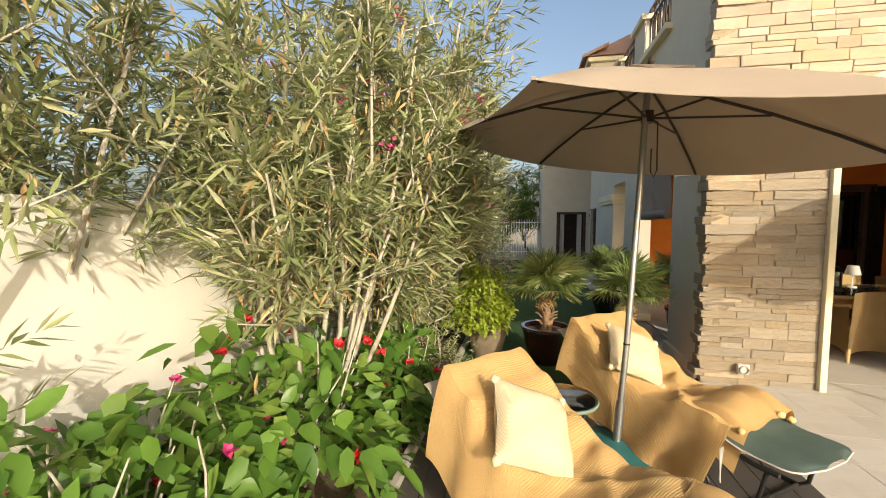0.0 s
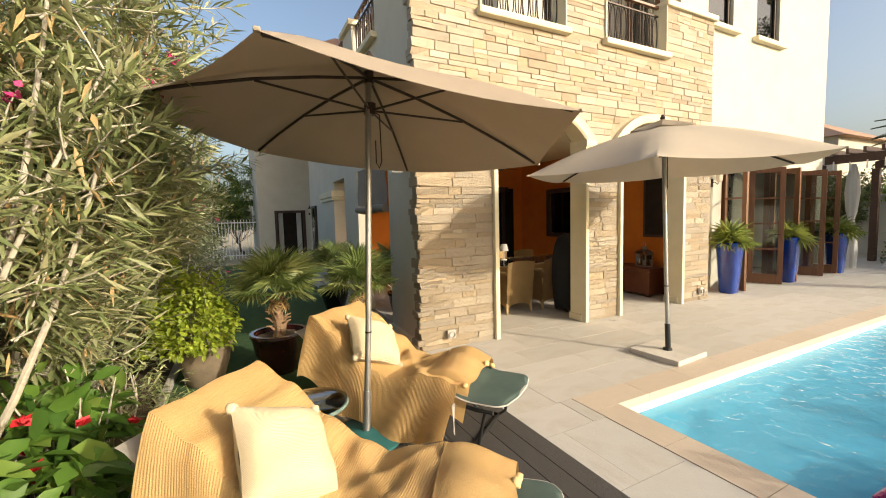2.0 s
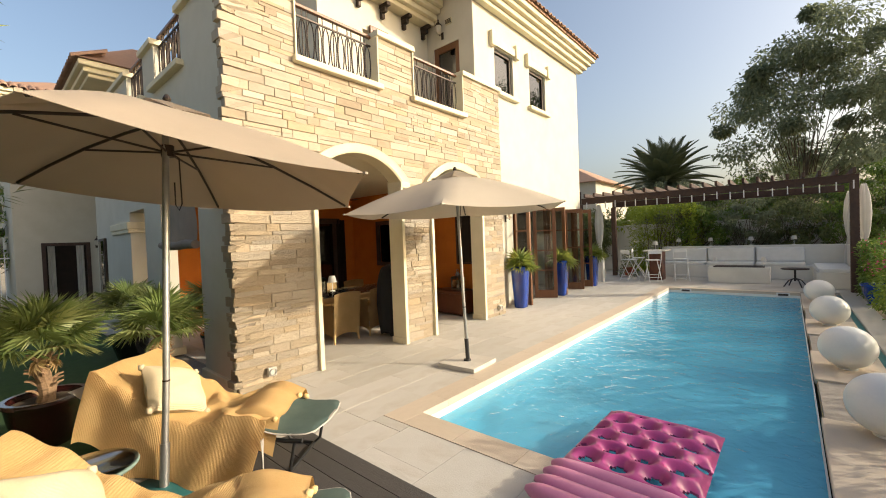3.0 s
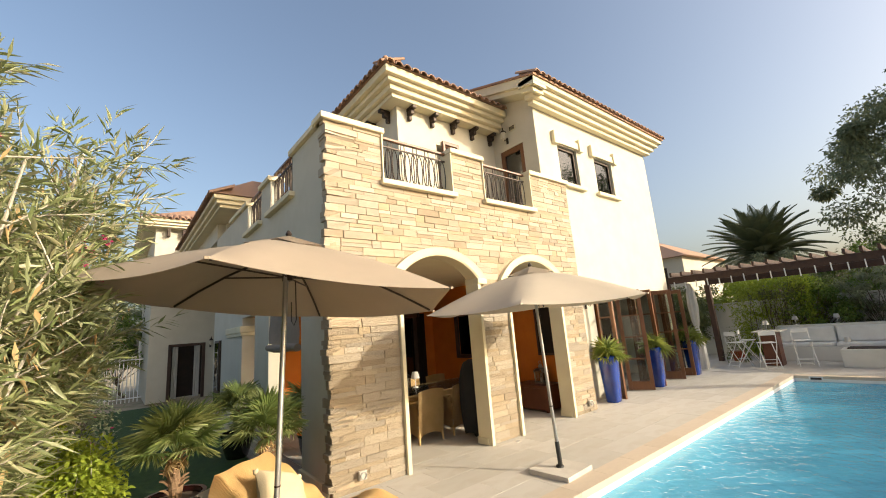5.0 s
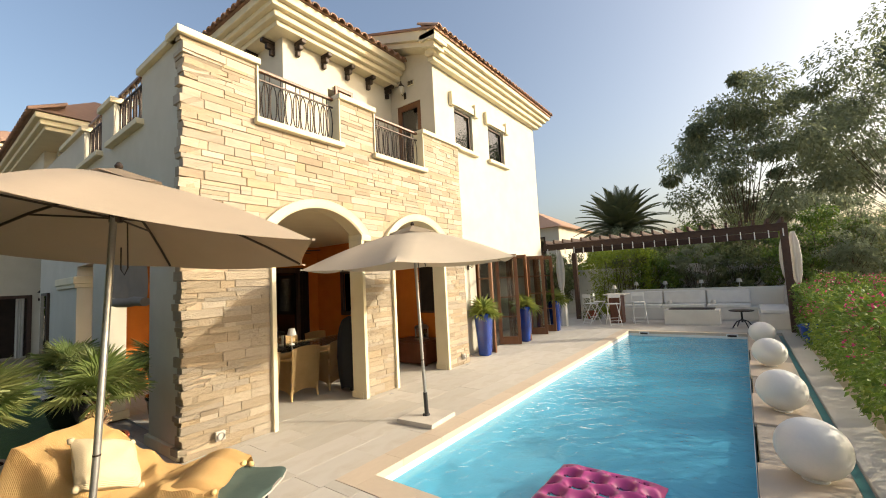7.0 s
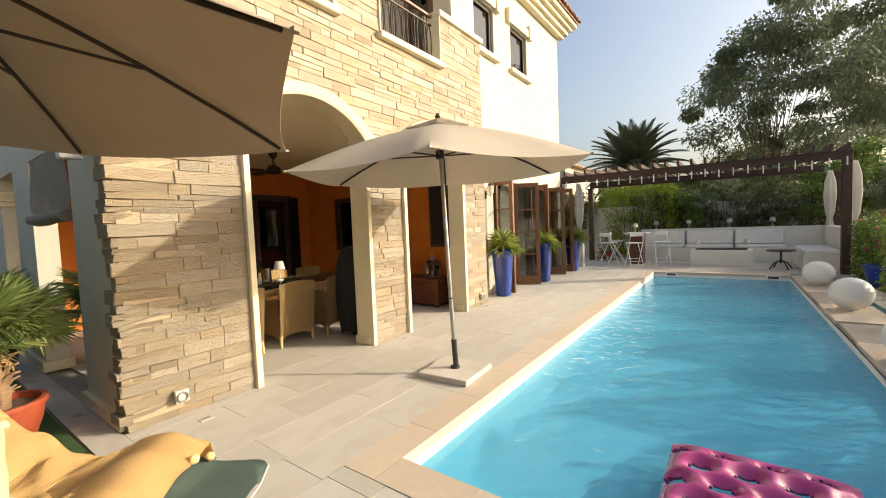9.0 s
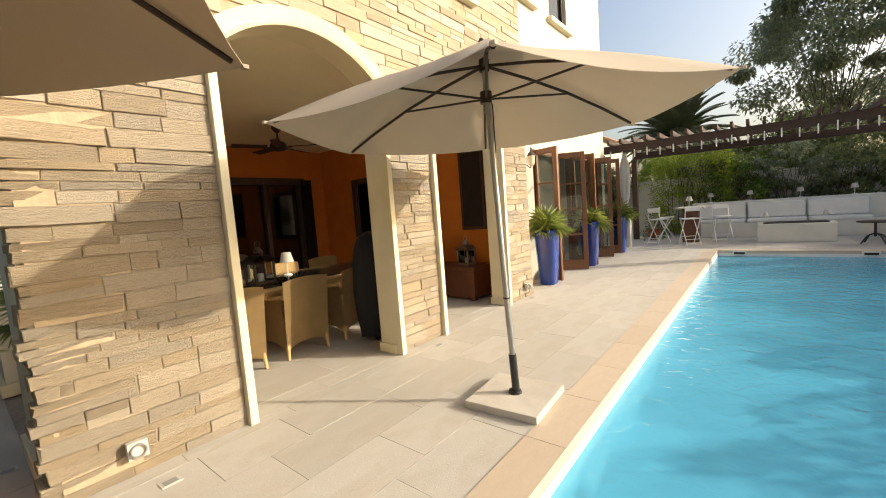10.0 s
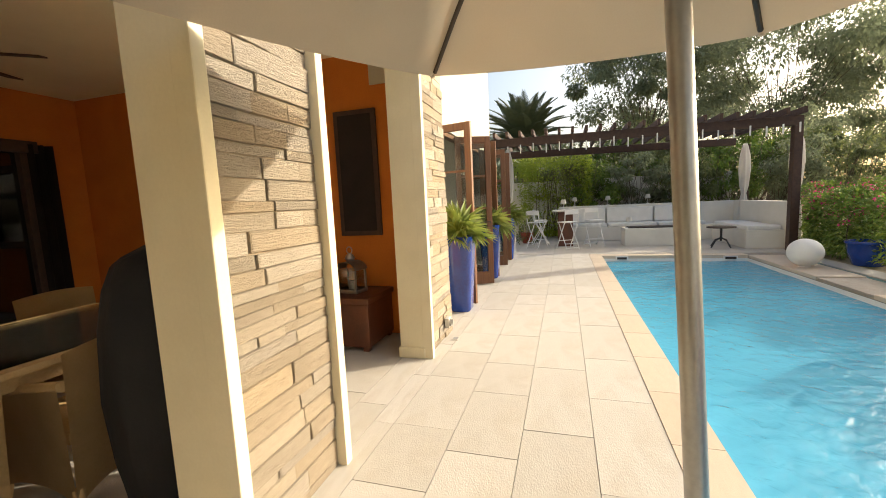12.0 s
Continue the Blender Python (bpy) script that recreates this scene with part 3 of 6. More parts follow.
def corbel(bm, x, y, z, m=None):
    t = (m or Matrix()) ; t = Matrix.Translation((x, y, z)) @ t
    bx(bm, -.05, .05, -.26, 0, -.07, 0, .012, t); bx(bm, -.045, .045, -.17, 0, -.17, -.07, .02, t); bx(bm, -.04, .04, -.09, 0, -.28, -.17, .02, t)


for k in range(5): corbel(bm, 4.42 + k * .62, 6.2, 6.59)
for k in range(4): corbel(bm, 4.12, 6.5 + k * .62, 6.59, pose(0, 0, 0, 0, 0, -90))
whole("corbels_tower", bm, M_iron, kind="structure")


def window(nm, x0, x1, z0, z1):
    w = thing(nm, Matrix(), "dark brown framed upper window with cream surround", "window", kind="structure")
    bm = bmesh.new()
    for a in ((x0, x0 + .07, z0, z1), (x1 - .07, x1, z0, z1), (x0 + .07, x1 - .07, z0, z0 + .07), (x0 + .07, x1 - .07, z1 - .07, z1)): bx(bm, a[0], a[1], MY + .06, MY + .13, a[2], a[3], .006)
    part("window_frame", bm, M_iron, w)
    part("pane", B(x0 + .06, x1 - .06, MY + .09, MY + .10, z0 + .06, z1 - .06), M_dark_glass, w).visible_shadow = False
    part("window_sill", B(x0 - .12, x1 + .12, MY - .11, MY + .06, z0 - .09, z0, bevel=.012), M_trim, w)
    bm = B(x0 - .10, x1 + .10, MY - .06, MY - .002, z1 + .02, z1 + .20, bevel=.012)
    for x in (x0 - .2, x1 + .04): bx(bm, x, x + .16, MY - .10, MY - .002, z1 - .03, z1 + .30, .012)
    part("surround", bm, M_trim, w)


for k, w in enumerate(WINS): window("window_%d" % (k + 1), *w)


def glazed_leaf(nm, hinge, outer, z1=2.38, label="brown wooden french door leaf standing open with glass panes"):
    dx, dy = outer[0] - hinge[0], outer[1] - hinge[1]; L = math.hypot(dx, dy)
    d = thing(nm, pose(hinge[0], hinge[1], .015, 0, 0, math.degrees(math.atan2(dy, dx))), label, "door", kind="structure")
    bm = bmesh.new()
    bx(bm, 0, .09, -.025, .025, 0, z1, .006); bx(bm, L - .09, L, -.025, .025, 0, z1, .006); bx(bm, .09, L - .09, -.025, .025, 0, .2, .006); bx(bm, .09, L - .09, -.025, .025, z1 - .1, z1, .006)
    for k in (1, 2, 3): z = .2 + (z1 - .3) * k / 4; bx(bm, .09, L - .09, -.014, .014, z - .015, z + .015)
    part("door_frame", bm, M_wood, d)
    for k in range(4):
        za = .2 + (z1 - .3) * k / 4
        part("pane", B(.085, L - .085, -.004, .004, za + .012, za + (z1 - .3) / 4 - .012), M_glass, d).visible_shadow = False
    part("door_handle", tube(bmesh.new(), ((L - .045, -.06, 1.0), (L - .045, -.075, 1.02), (L - .16, -.075, 1.02)), .009), M_iron, d)


bm = bmesh.new()
for a in ((DX0, DX0 + .06), (DX1 - .06, DX1), ((DX0 + DX1) / 2 - .04, (DX0 + DX1) / 2 + .04)): bx(bm, a[0], a[1], MY + .03, MY + .13, 0, DZ, .006)
bx(bm, DX0 + .06, DX1 - .06, MY + .03, MY + .13, DZ - .07, DZ, .006)
whole("door_frame_1", bm, M_wood, kind="structure")
for k, (h, o) in enumerate((((8.53, MY + .02), (8.38, 4.36)), ((9.5, MY + .02), (9.75, 4.36)), ((10.35, MY + .02), (10.35, 4.36)), ((11.45, MY + .02), (11.6, 4.38)), ((12.2, MY + .02), (12.3, 4.38)))): glazed_leaf("door_%d" % (k + 1), h, o)
d = thing("door_6", Matrix(), "brown wooden balcony door with dark glass", "door", kind="structure")
bm = bmesh.new()
for a in ((5.26, 5.38, 3.5, 6.08), (5.88, 6.0, 3.5, 6.08), (5.38, 5.88, 5.94, 6.08), (5.38, 5.88, 3.5, 3.8)): bx(bm, 7.10, 7.18, a[0], a[1], a[2], a[3], .006)
part("door_frame", bm, M_wood, d)
part("pane", B(7.13, 7.14, 5.38, 5.88, 3.8, 5.94), M_dark_glass, d).visible_shadow = False
s = thing("shutter", Matrix(), "open brown louvred wooden shutter on the balcony wall", "shutter", kind="structure")
bm = bmesh.new()
for a in ((5.30, 5.36, 4.0, 6.05), (5.72, 5.78, 4.0, 6.05), (5.36, 5.72, 4.0, 4.08), (5.36, 5.72, 5.97, 6.05)): bx(bm, a[0], a[1], 6.13, 6.185, a[2], a[3], .004)
part("shutter_frame", bm, M_wood, s)
me = mesh_of("slat", B(-.18, .18, -.022, .022, -.004, .004), M_wood)
for k in range(34): shared("slat", me, s, pose(5.54, 6.158, 4.12 + k * .055, 40, 0, 0))
v = whole("wall_vent", B(7.055, 7.078, 5.42, 5.62, 6.5, 6.62, .004), M_trim, "small cream wall vent grille", "vent", kind="structure")
for k in range(4): part("slat", B(7.04, 7.054, 5.44, 5.60, 6.515 + k * .026, 6.525 + k * .026), M_iron, v)


# ---- railings and wall lamps ----
def railing(m, L, label="dark brown iron balcony railing with oval loops"):
    r = thing("balcony_railing", m, label, "railing", "balcony railings")
    part("top_rail", B(0, L, -.03, .03, .72, .76, bevel=.006), M_wood, r)
    part("mid_rail", B(0, L, -.012, .012, .60, .62), M_iron, r)
    part("bottom_rail", B(0, L, -.012, .012, .05, .07), M_iron, r)
    n = max(3, int(L / .115)); w = L / n
    loop = [(w * .42 * math.cos(a * math.tau / 16) * (1 if abs(math.sin(a * math.tau / 16)) < .9 else .8), 0, .335 + .265 * math.sin(a * math.tau / 16)) for a in range(17)]
    me = mesh_of("loop", tube(bmesh.new(), loop, .008, 6), M_iron, 60)
    bar = mesh_of("baluster", tube(bmesh.new(), ((0, 0, .06), (0, 0, .72)), .008, 6), M_iron, 60)
    for k in range(n):
        shared("loop", me, r, pose((k + .5) * w, 0, 0)); shared("baluster", bar, r, pose((k + .5) * w, 0, 0) if k % 2 else pose(k * w + .01, 0, 0))
    return r


railing(pose(2.62, FY + .12, 4.0), 1.31); railing(pose(4.70, FY + .12, 4.0), 1.30)
railing(pose(1.83, 6.95, 4.10, 0, 0, -90), 1.20); railing(pose(1.83, 8.6, 4.10, 0, 0, -90), 1.05)


def wall_lamp(m, group="wall lanterns"):
    w = thing("wall_lamp", m, "black iron lantern wall lamp with pale glass", "wall lamp", group)
    part("bracket", tube(bmesh.new(), ((0, 0, 0), (0, -.05, .02), (0, -.11, -.03), (0, -.14, .04)), .009), M_iron, w)
    part("backplate", B(-.035, .035, -.012, 0, -.08, .08, bevel=.004), M_iron, w)
    bm = lathe(bmesh.new(), ((.03, 0), (.055, .03), (.07, .17), (.072, .175)), 6, 0, -.14)
    part("glass_body", bm, M_lampglow, w)
    bm = lathe(bmesh.new(), ((.085, .175), (.07, .21), (.03, .25), (.012, .29), (.016, .31), (.004, .33)), 6, 0, -.14)
    part("cap", bm, M_iron, w)


wall_lamp(pose(8.12, MY, 2.08)); wall_lamp(pose(7.08, 5.72, 6.30, 0, 0, -90)); wall_lamp(pose(2.62, 18.0, 1.9))
# corner security light and pool sockets
f = thing("floodlight", pose(1.72, 4.78, 2.14), "small white plastic floodlight on the side wall", "light")
part("housing", B(-.16, -.02, -.05, .05, -.05, .05, bevel=.012), M_whitepaint, f)
part("arm", tube(bmesh.new(), ((0, 0, .06), (-.05, 0, .06), (-.08, 0, .03)), .012), M_whitepaint, f)


def wall_pipe(x, y, z):
    p = thing("wall_drain", pose(x, y, z), "round grey drain outlet in the stone", "drain", "wall drains")
    part("box", B(-.05, .05, -.012, .03, -.05, .05, bevel=.004), M_slab, p)
    bm = bmesh.new(); pts = []
    for r, y0 in ((.042, -.03), (.042, .02), (.033, .02), (.033, -.03)): pts.append([bm.verts.new((r * math.cos(k * math.tau / 16), y0, r * math.sin(k * math.tau / 16))) for k in range(16)])
    for q, w in zip(pts, pts[1:] + pts[:1]):
        for k in range(16): bm.faces.new((q[k], q[(k + 1) % 16], w[(k + 1) % 16], w[k]))
    part("ring", bm, M_steel, p, smooth=50)
    # black plate paints the shade in the pipe's hollow
    part("inside", bx(bmesh.new(), -.024, .024, .0, .01, -.024, .024), M_blacktube, p)


wall_pipe(2.10, FY - .06, .17); wall_pipe(7.02, FY - .06, .17)
for x, y in ((2.18, 4.15), (4.69, 4.23), (7.02, 4.30), (1.62, 5.2), (1.6, 7.0)):
    g = thing("floor_drain", pose(x, y, .002), "small square steel floor drain in the paving", "drain", "floor drains")
    part("frame", B(-.05, .05, -.035, .035, -.015, .003), M_slab, g); part("grate", B(-.035, .035, -.025, .025, .003, .005), M_grille, g)

# rolled blind in the side opening
bl = thing("rolled_blind", pose(1.80, 5.48, 0), "taupe fabric outdoor blind half rolled up", "blind")
bm = bmesh.new(); rows = []
for i in range(13):
    row = []
    for j in range(9):
        u, v = i / 12, j / 8
        row.append(bm.verts.new((-.05 + .035 * math.sin(u * 9 + v * 3) * v, .06 + u * 1.36, 2.34 - v * (.62 + .05 * math.sin(u * 5)))))
    rows.append(row)
for a, b in zip(rows, rows[1:]):
    for j in range(8): bm.faces.new((a[j], b[j], b[j + 1], a[j + 1]))
part("fabric", bm, M_screen, bl, smooth=60)
part("roll", tube(bmesh.new(), [(-.07, .02 + k * .36, 1.70 + .012 * math.sin(k * 2)) for k in range(5)], [.055, .062, .06, .064, .052], 14), M_screen, bl, smooth=60)


# ---- umbrellas ----
def umbrella(x, y, top, edge, R, phase, lean, canvas, label, pole_mat, grip_dark):
    u = thing("patio_umbrella", pose(x, y, 0), label, "umbrella", "patio umbrellas")
    hub = Vector((lean[0], lean[1], top - .30))
    apex = Vector((lean[0] * 1.1, lean[1] * 1.1, top))
    n = 6; tips = []
    for k in range(n):
        a = radians(phase + 60 * k); tips.append(Vector((lean[0] + R * math.cos(a), lean[1] + R * math.sin(a), edge + lean[2] * math.cos(a) + lean[3] * math.sin(a))))
    bm = bmesh.new(); N = 8
    for k in range(n):
        a, b = tips[k], tips[(k + 1) % n]; g = {}
        for i in range(N + 1):
            for j in range(i + 1):
                if i == 0: p = apex.copy()
                else:
                    w = j / i; s = i / N; p = apex.lerp(a.lerp(b, w), s); dip = 4 * w * (1 - w)
                    p.z -= .055 * dip * s * s; p -= (a.lerp(b, w) - apex).normalized() * .045 * dip * s * s
                    p.z += .05 * math.sin(math.pi * s)
                g[i, j] = bm.verts.new(p)
        for i in range(N):
            for j in range(i + 1):
                bm.faces.new((g[i, j], g[i + 1, j], g[i + 1, j + 1]))
                if j < i: bm.faces.new((g[i, j], g[i + 1, j + 1], g[i, j + 1]))
    bmesh.ops.remove_doubles(bm, verts=bm.verts[:], dist=.0005)
    ext = bmesh.ops.solidify(bm, geom=bm.faces[:], thickness=.003)
    part("canopy", bm, canvas, u, smooth=40)
    bm = bmesh.new(); c = bm.verts.new(apex + Vector((0, 0, .055))); ring = []
    for k in range(n):
        p = apex.lerp(tips[k], .24); p.z += .055; ring.append(bm.verts.new(p)); q = apex.lerp(tips[k].lerp(tips[(k + 1) % n], .5), .22); q.z += .03; ring.append(bm.verts.new(q))
    for k in range(12): bm.faces.new((c, ring[k], ring[(k + 1) % 12]))
    bmesh.ops.solidify(bm, geom=bm.faces[:], thickness=.003)
    part("vent", bm, canvas, u, smooth=30)
    for k in range(n):
        d = tips[k] - apex
        st = hub + Vector((0, 0, .22)); pts = [st.lerp(tips[k], s) + Vector((0, 0, .045 * math.sin(math.pi * s) - .012)) for s in (0, .25, .5, .75, .97)]
        rib = part("rib", tube(bmesh.new(), pts, .011, 6), M_iron, u)
        part("strut", tube(bmesh.new(), (hub - Vector((0, 0, .02)), pts[2] + Vector((0, 0, -.01))), .008, 6), M_iron, rib)
        part("end_cap", B(-.012, .012, -.012, .012, -.008, .008, bevel=.003, m=Matrix.Translation(tips[k])), canvas, u)
    j = Vector((lean[0] * .35, lean[1] * .35, .75))
    part("pole", tube(bmesh.new(), ((0, 0, .06), j, hub + Vector((0, 0, .26))), .0215, 14), pole_mat, u, "grey metal pole", 50)
    part("collar", tube(bmesh.new(), (Vector((0, 0, .05)), Vector((lean[0] * .15, lean[1] * .15, .34))), .028, 14), grip_dark, u, "", 50)
    part("joint_ring", tube(bmesh.new(), (j - Vector((0, 0, .006)), j + Vector((0, 0, .006))), .0235, 14), M_iron, u, "", 50)
    part("hub", tube(bmesh.new(), (hub - Vector((0, 0, .05)), hub + Vector((0, 0, .03))), .042, 12), M_iron, u, "", 50)
    part("upper_hub", tube(bmesh.new(), (hub + Vector((0, 0, .17)), hub + Vector((0, 0, .25))), .036, 12), M_iron, u, "", 50)
    c0 = hub + Vector((.03, -.01, -.03))
    part("cord", tube(bmesh.new(), [c0 + Vector(q) for q in ((0, 0, 0), (.035, 0, -.02), (.04, 0, -.35), (.02, 0, -.40), (.0, 0, -.36), (.0, 0, -.20))], .005, 5), M_iron, u)
    part("finial", lathe(bmesh.new(), ((.02, 0), (.028, .02), (.012, .05)), 10, apex.x, apex.y), M_iron, u).location.z = apex.z + .05
    return u


umbrella(.65, 2.93, 2.65, 2.145, 1.50, -2, (.17, .17, -.15, .0), M_canvas, "large taupe six-sided patio umbrella over the sun loungers", M_steel, M_steel)
umbrella(4.01, 2.945, 2.49, 2.005, 1.46, 33, (.045, .128, .03, .0), M_canvas_light, "open beige six-sided patio umbrella on a concrete slab beside the pool", M_steel, M_blacktube)
b = thing("umbrella_base", pose(.65, 2.93, 0), "round teal painted umbrella base plate", "umbrella base")
part("plate", lathe(bmesh.new(), ((.26, .012), (.265, .035), (.10, .06), (.04, .07)), 32), M_teal, b, "", 40)
b = thing("umbrella_base", pose(4.01, 2.955, 0, 0, 0, 4), "square pale concrete umbrella slab", "umbrella base")
part("slab", B(-.27, .27, -.27, .27, .0, .055, bevel=.006), M_slab, b)
part("socket", lathe(bmesh.new(), ((.05, .055), (.045, .075), (.03, .08)), 16), M_blacktube, b, "", 40)


# ---- loungers ----
def prof(s, L):
    """Height and run of a wave lounger at 0..1 from head to foot."""
    k = [(0, .72), (.12, .62), (.26, .46), (.38, .345), (.47, .325), (.60, .385), (.70, .39), (.85, .345), (1, .35)]
    for (a, za), (b, zb) in zip(k, k[1:]):
        if s <= b: w = (s - a) / (b - a); w = w * w * (3 - 2 * w); return za + (zb - za) * w
    return k[-1][1]


def sheet(fn, nu, nv, closed=False):
    bm = bmesh.new(); uvl = bm.loops.layers.uv.new("UVMap")
    g = [[bm.verts.new(fn(i / nu, j / nv)) for j in range(nv + 1)] for i in range(nu + 1)]
    for i in range(nu):
        for j in range(nv):
            f = bm.faces.new((g[i][j], g[i + 1][j], g[i + 1][j + 1], g[i][j + 1]))
            for lp, (a, b) in zip(f.loops, ((i, j), (i + 1, j), (i + 1, j + 1), (i, j + 1))): lp[uvl].uv = (a / nu, b / nv)
    return bm


def pillow(w, h, d):
    def side(sg):
        def fn(u, v):
            a, b = u * 2 - 1, v * 2 - 1
            e = max(0, (1 - abs(a) ** 3.2)) * max(0, (1 - abs(b) ** 3.2)); k = 1 - .07 * (1 - abs(a) ** 2) * (abs(b) ** 4) - .0
            kk = 1 - .07 * (1 - abs(b) ** 2) * (abs(a) ** 4)
            return (a * w / 2 * kk, b * h / 2 * k, sg * (d / 2 * e ** .55 + .004 * math.sin(a * 7 + b * 5)))
        return fn
    bm = sheet(side(1), 18, 18); b2 = sheet(side(-1), 18, 18)
    me = bpy.data.meshes.new("t"); b2.to_mesh(me); b2.free(); bm.from_mesh(me)
    bmesh.ops.remove_doubles(bm, verts=bm.verts[:], dist=.001)
    return bm


def lounger(hx, hy, ang, L, W, cover, seed, label, pil_s, zk=1.0):
    """Head centre, direction of the feet, length and width; the throw covers s up to cover."""
    g = random.Random(seed)
    m = pose(hx, hy, 0, 0, 0, ang)
    lo = thing("sun_lounger", m, label, "sun lounger", "sun loungers")
    Z = lambda s: prof(s, L) * zk
    # mattress
    def half(u): return W / 2 * (1 if u < .90 else max(.03, 1 - ((u - .90) / .10) ** 4) ** .33)
    def top(u, v): return (u * L, (2 * v - 1) * half(u), Z(u) + .03 - .02 * abs(2 * v - 1) ** 4)
    bm = sheet(top, 60, 10); bmesh.ops.solidify(bm, geom=bm.faces[:], thickness=.05)
    part("mattress", bm, M_seat, lo, "teal-grey upholstered mattress", 60)
    edge = [.72 + .28 * k / 16 for k in range(17)]
    pip = [(u * L, half(u) + .004, Z(u) + .004) for u in edge] + [(u * L, -half(u) - .004, Z(u) + .004) for u in edge[::-1]]
    part("piping", tube(bmesh.new(), pip, .005, 6), M_seat_back, lo, "pale edge piping", 60)
    bm = sheet(lambda u, v: (-.11 + u * .30 * L, (v - .5) * (W + .10), Z(u * .30) - .055 - .01 * abs(2 * v - 1)), 10, 6); bmesh.ops.solidify(bm, geom=bm.faces[:], thickness=.02)
    part("back_panel", bm, M_seat_back, lo, "pale grey fabric back panel", 60)
    for sg in (-1, 1):
        pts = [(u * L, sg * (min(half(u), W / 2) - .02), Z(u) - .05) for u in [k / 15 for k in range(15)]]
        part("side_rail", tube(bmesh.new(), pts, .014, 8), M_blacktube, lo, smooth=60)
    for s0, s1 in ((.22, .34), (.70, .84)):
        for sg in (-1, 1):
            y = sg * (W / 2 - .03)
            part("leg", tube(bmesh.new(), ((s0 * L, y, Z(s0) - .05), (s0 * L + .01, y, .08), (s0 * L + .05, y, .02), (s1 * L, y, .016), (s1 * L + .05, y, .06), (s1 * L + .10, y, Z(s1) - .05)), .012, 8), M_blacktube, lo, smooth=60)
        part("cross_bar", tube(bmesh.new(), ((s1 * L, -W / 2 + .03, .016), (s1 * L, W / 2 - .03, .016)), .012, 8), M_blacktube, lo, smooth=60)
    # throw
    ph = [g.uniform(0, 6.28) for _ in range(6)]
    t = thing("throw_blanket", m, "mustard waffle-knit throw with pompoms draped over the lounger", "blanket", "throws")
    def drape(u, v):
        s = u * cover; c = (v - .5) * 2; half = W / 2 + .015
        a = abs(c); x = s * L + .03
        zt = Z(s) + .070 + .0014 * math.sin(u * math.tau * 125); amp = min(1, max(.15, (u - .2) * 3.5))
        fold = .009 * math.sin(u * 17 + c * 3 + ph[0]) + .006 * math.sin(u * 29 - c * 5 + ph[1])
        if a < .62:
            y = c / .62 * half; z = zt + abs(fold) * 1.5 * amp + .006 * math.sin(c * 9 + u * 6 + ph[2]) + .026 * amp * math.exp(-((u * 1.6 + c * .5 - .95) / .07) ** 2) + .02 * amp * math.exp(-((u * 1.3 - c * .45 - .72) / .05) ** 2)
        else:
            k = (a - .62) / .38; sg = 1 if c > 0 else -1
            hang = ((.34 if sg > 0 else .50 - .12 * u) + .06 * math.sin(u * 5.5 + ph[3]) + .04 * math.sin(u * 13 + ph[4])) * min(1, .55 + .6 * zt)
            y = sg * (half + .012 + (.05 if sg > 0 else .11) * k + .03 * math.sin(u * 19 + ph[5] + k * 2) * k)
            z = max(.03, zt - .015 - hang * k)
            x += .05 * k * math.sin(u * 8 + ph[1])
        y += .0012 * math.sin(u * math.tau * 125) * (1 if c > 0 else -1) if a >= .62 else 0
        return (x, y, z)
    bm = sheet(drape, 640, 36); bmesh.ops.solidify(bm, geom=bm.faces[:], thickness=.012)
    part("cloth", bm, M_throw, t, smooth=60)
    # turned-back corner of the throw near the feet
    def flap(u, v):
        s = cover - .16 + u * .20; c = (v - .5) * 2
        return (s * L + .02 * math.sin(v * 6), c * (W / 2 + .05) + .02, Z(min(1, s)) + .10 + .05 * math.sin(math.pi * u) * (1 - .5 * abs(c)) + .012 * math.sin(v * 14 + ph[0]) - (max(0, abs(c) - .72) * .9))
    bm = sheet(flap, 22, 30); bmesh.ops.solidify(bm, geom=bm.faces[:], thickness=.012)
    part("folded_end", bm, M_throw, t, smooth=60)
    for c in (-.8, -.2, .5, .9):
        bm = bmesh.new(); bmesh.ops.create_icosphere(bm, subdivisions=2, radius=.022, matrix=Matrix.Translation((cover * L + .05, c * W / 2, Z(min(1, cover)) + .085 - max(0, abs(c) - .72) * .3)))
        for q in bm.verts: q.co += Vector((g.uniform(-1, 1), g.uniform(-1, 1), g.uniform(-1, 1))) * .004
        part("pompom", bm, M_throw, t, smooth=60)
    for k in range(3): part("tassel", tube(bmesh.new(), ((cover * L + .02, -W / 2 - .05 - k * .015, Z(.9)), (cover * L + .02 + k * .01, -W / 2 - .07 - k * .012, .16)), .003, 5), M_curtain, t)
    # cushion
    sl = math.degrees(math.atan2(Z(pil_s + .05) - Z(pil_s - .05), .1 * L))
    pm = m @ pose(pil_s * L + .02, -.12, Z(pil_s) + .165, 0, -sl + 12, 0) @ pose(0, 0, 0, 0, 0, -33)
    p = thing("cushion", pm, "square cream knitted cushion with mustard pompom corners", "cushion", "lounger cushions")
    part("cover", pillow(.42, .42, .19), M_cushion, p, smooth=60)
    for a, b in ((-1, -1), (-1, 1), (1, -1), (1, 1)):
        bm = bmesh.new(); bmesh.ops.create_icosphere(bm, subdivisions=2, radius=.024, matrix=Matrix.Translation((a * .20, b * .20, 0)))
        for q in bm.verts: q.co += Vector((g.uniform(-1, 1), g.uniform(-1, 1), g.uniform(-1, 1))) * .004
        part("pompom", bm, M_cushion, p, smooth=60)


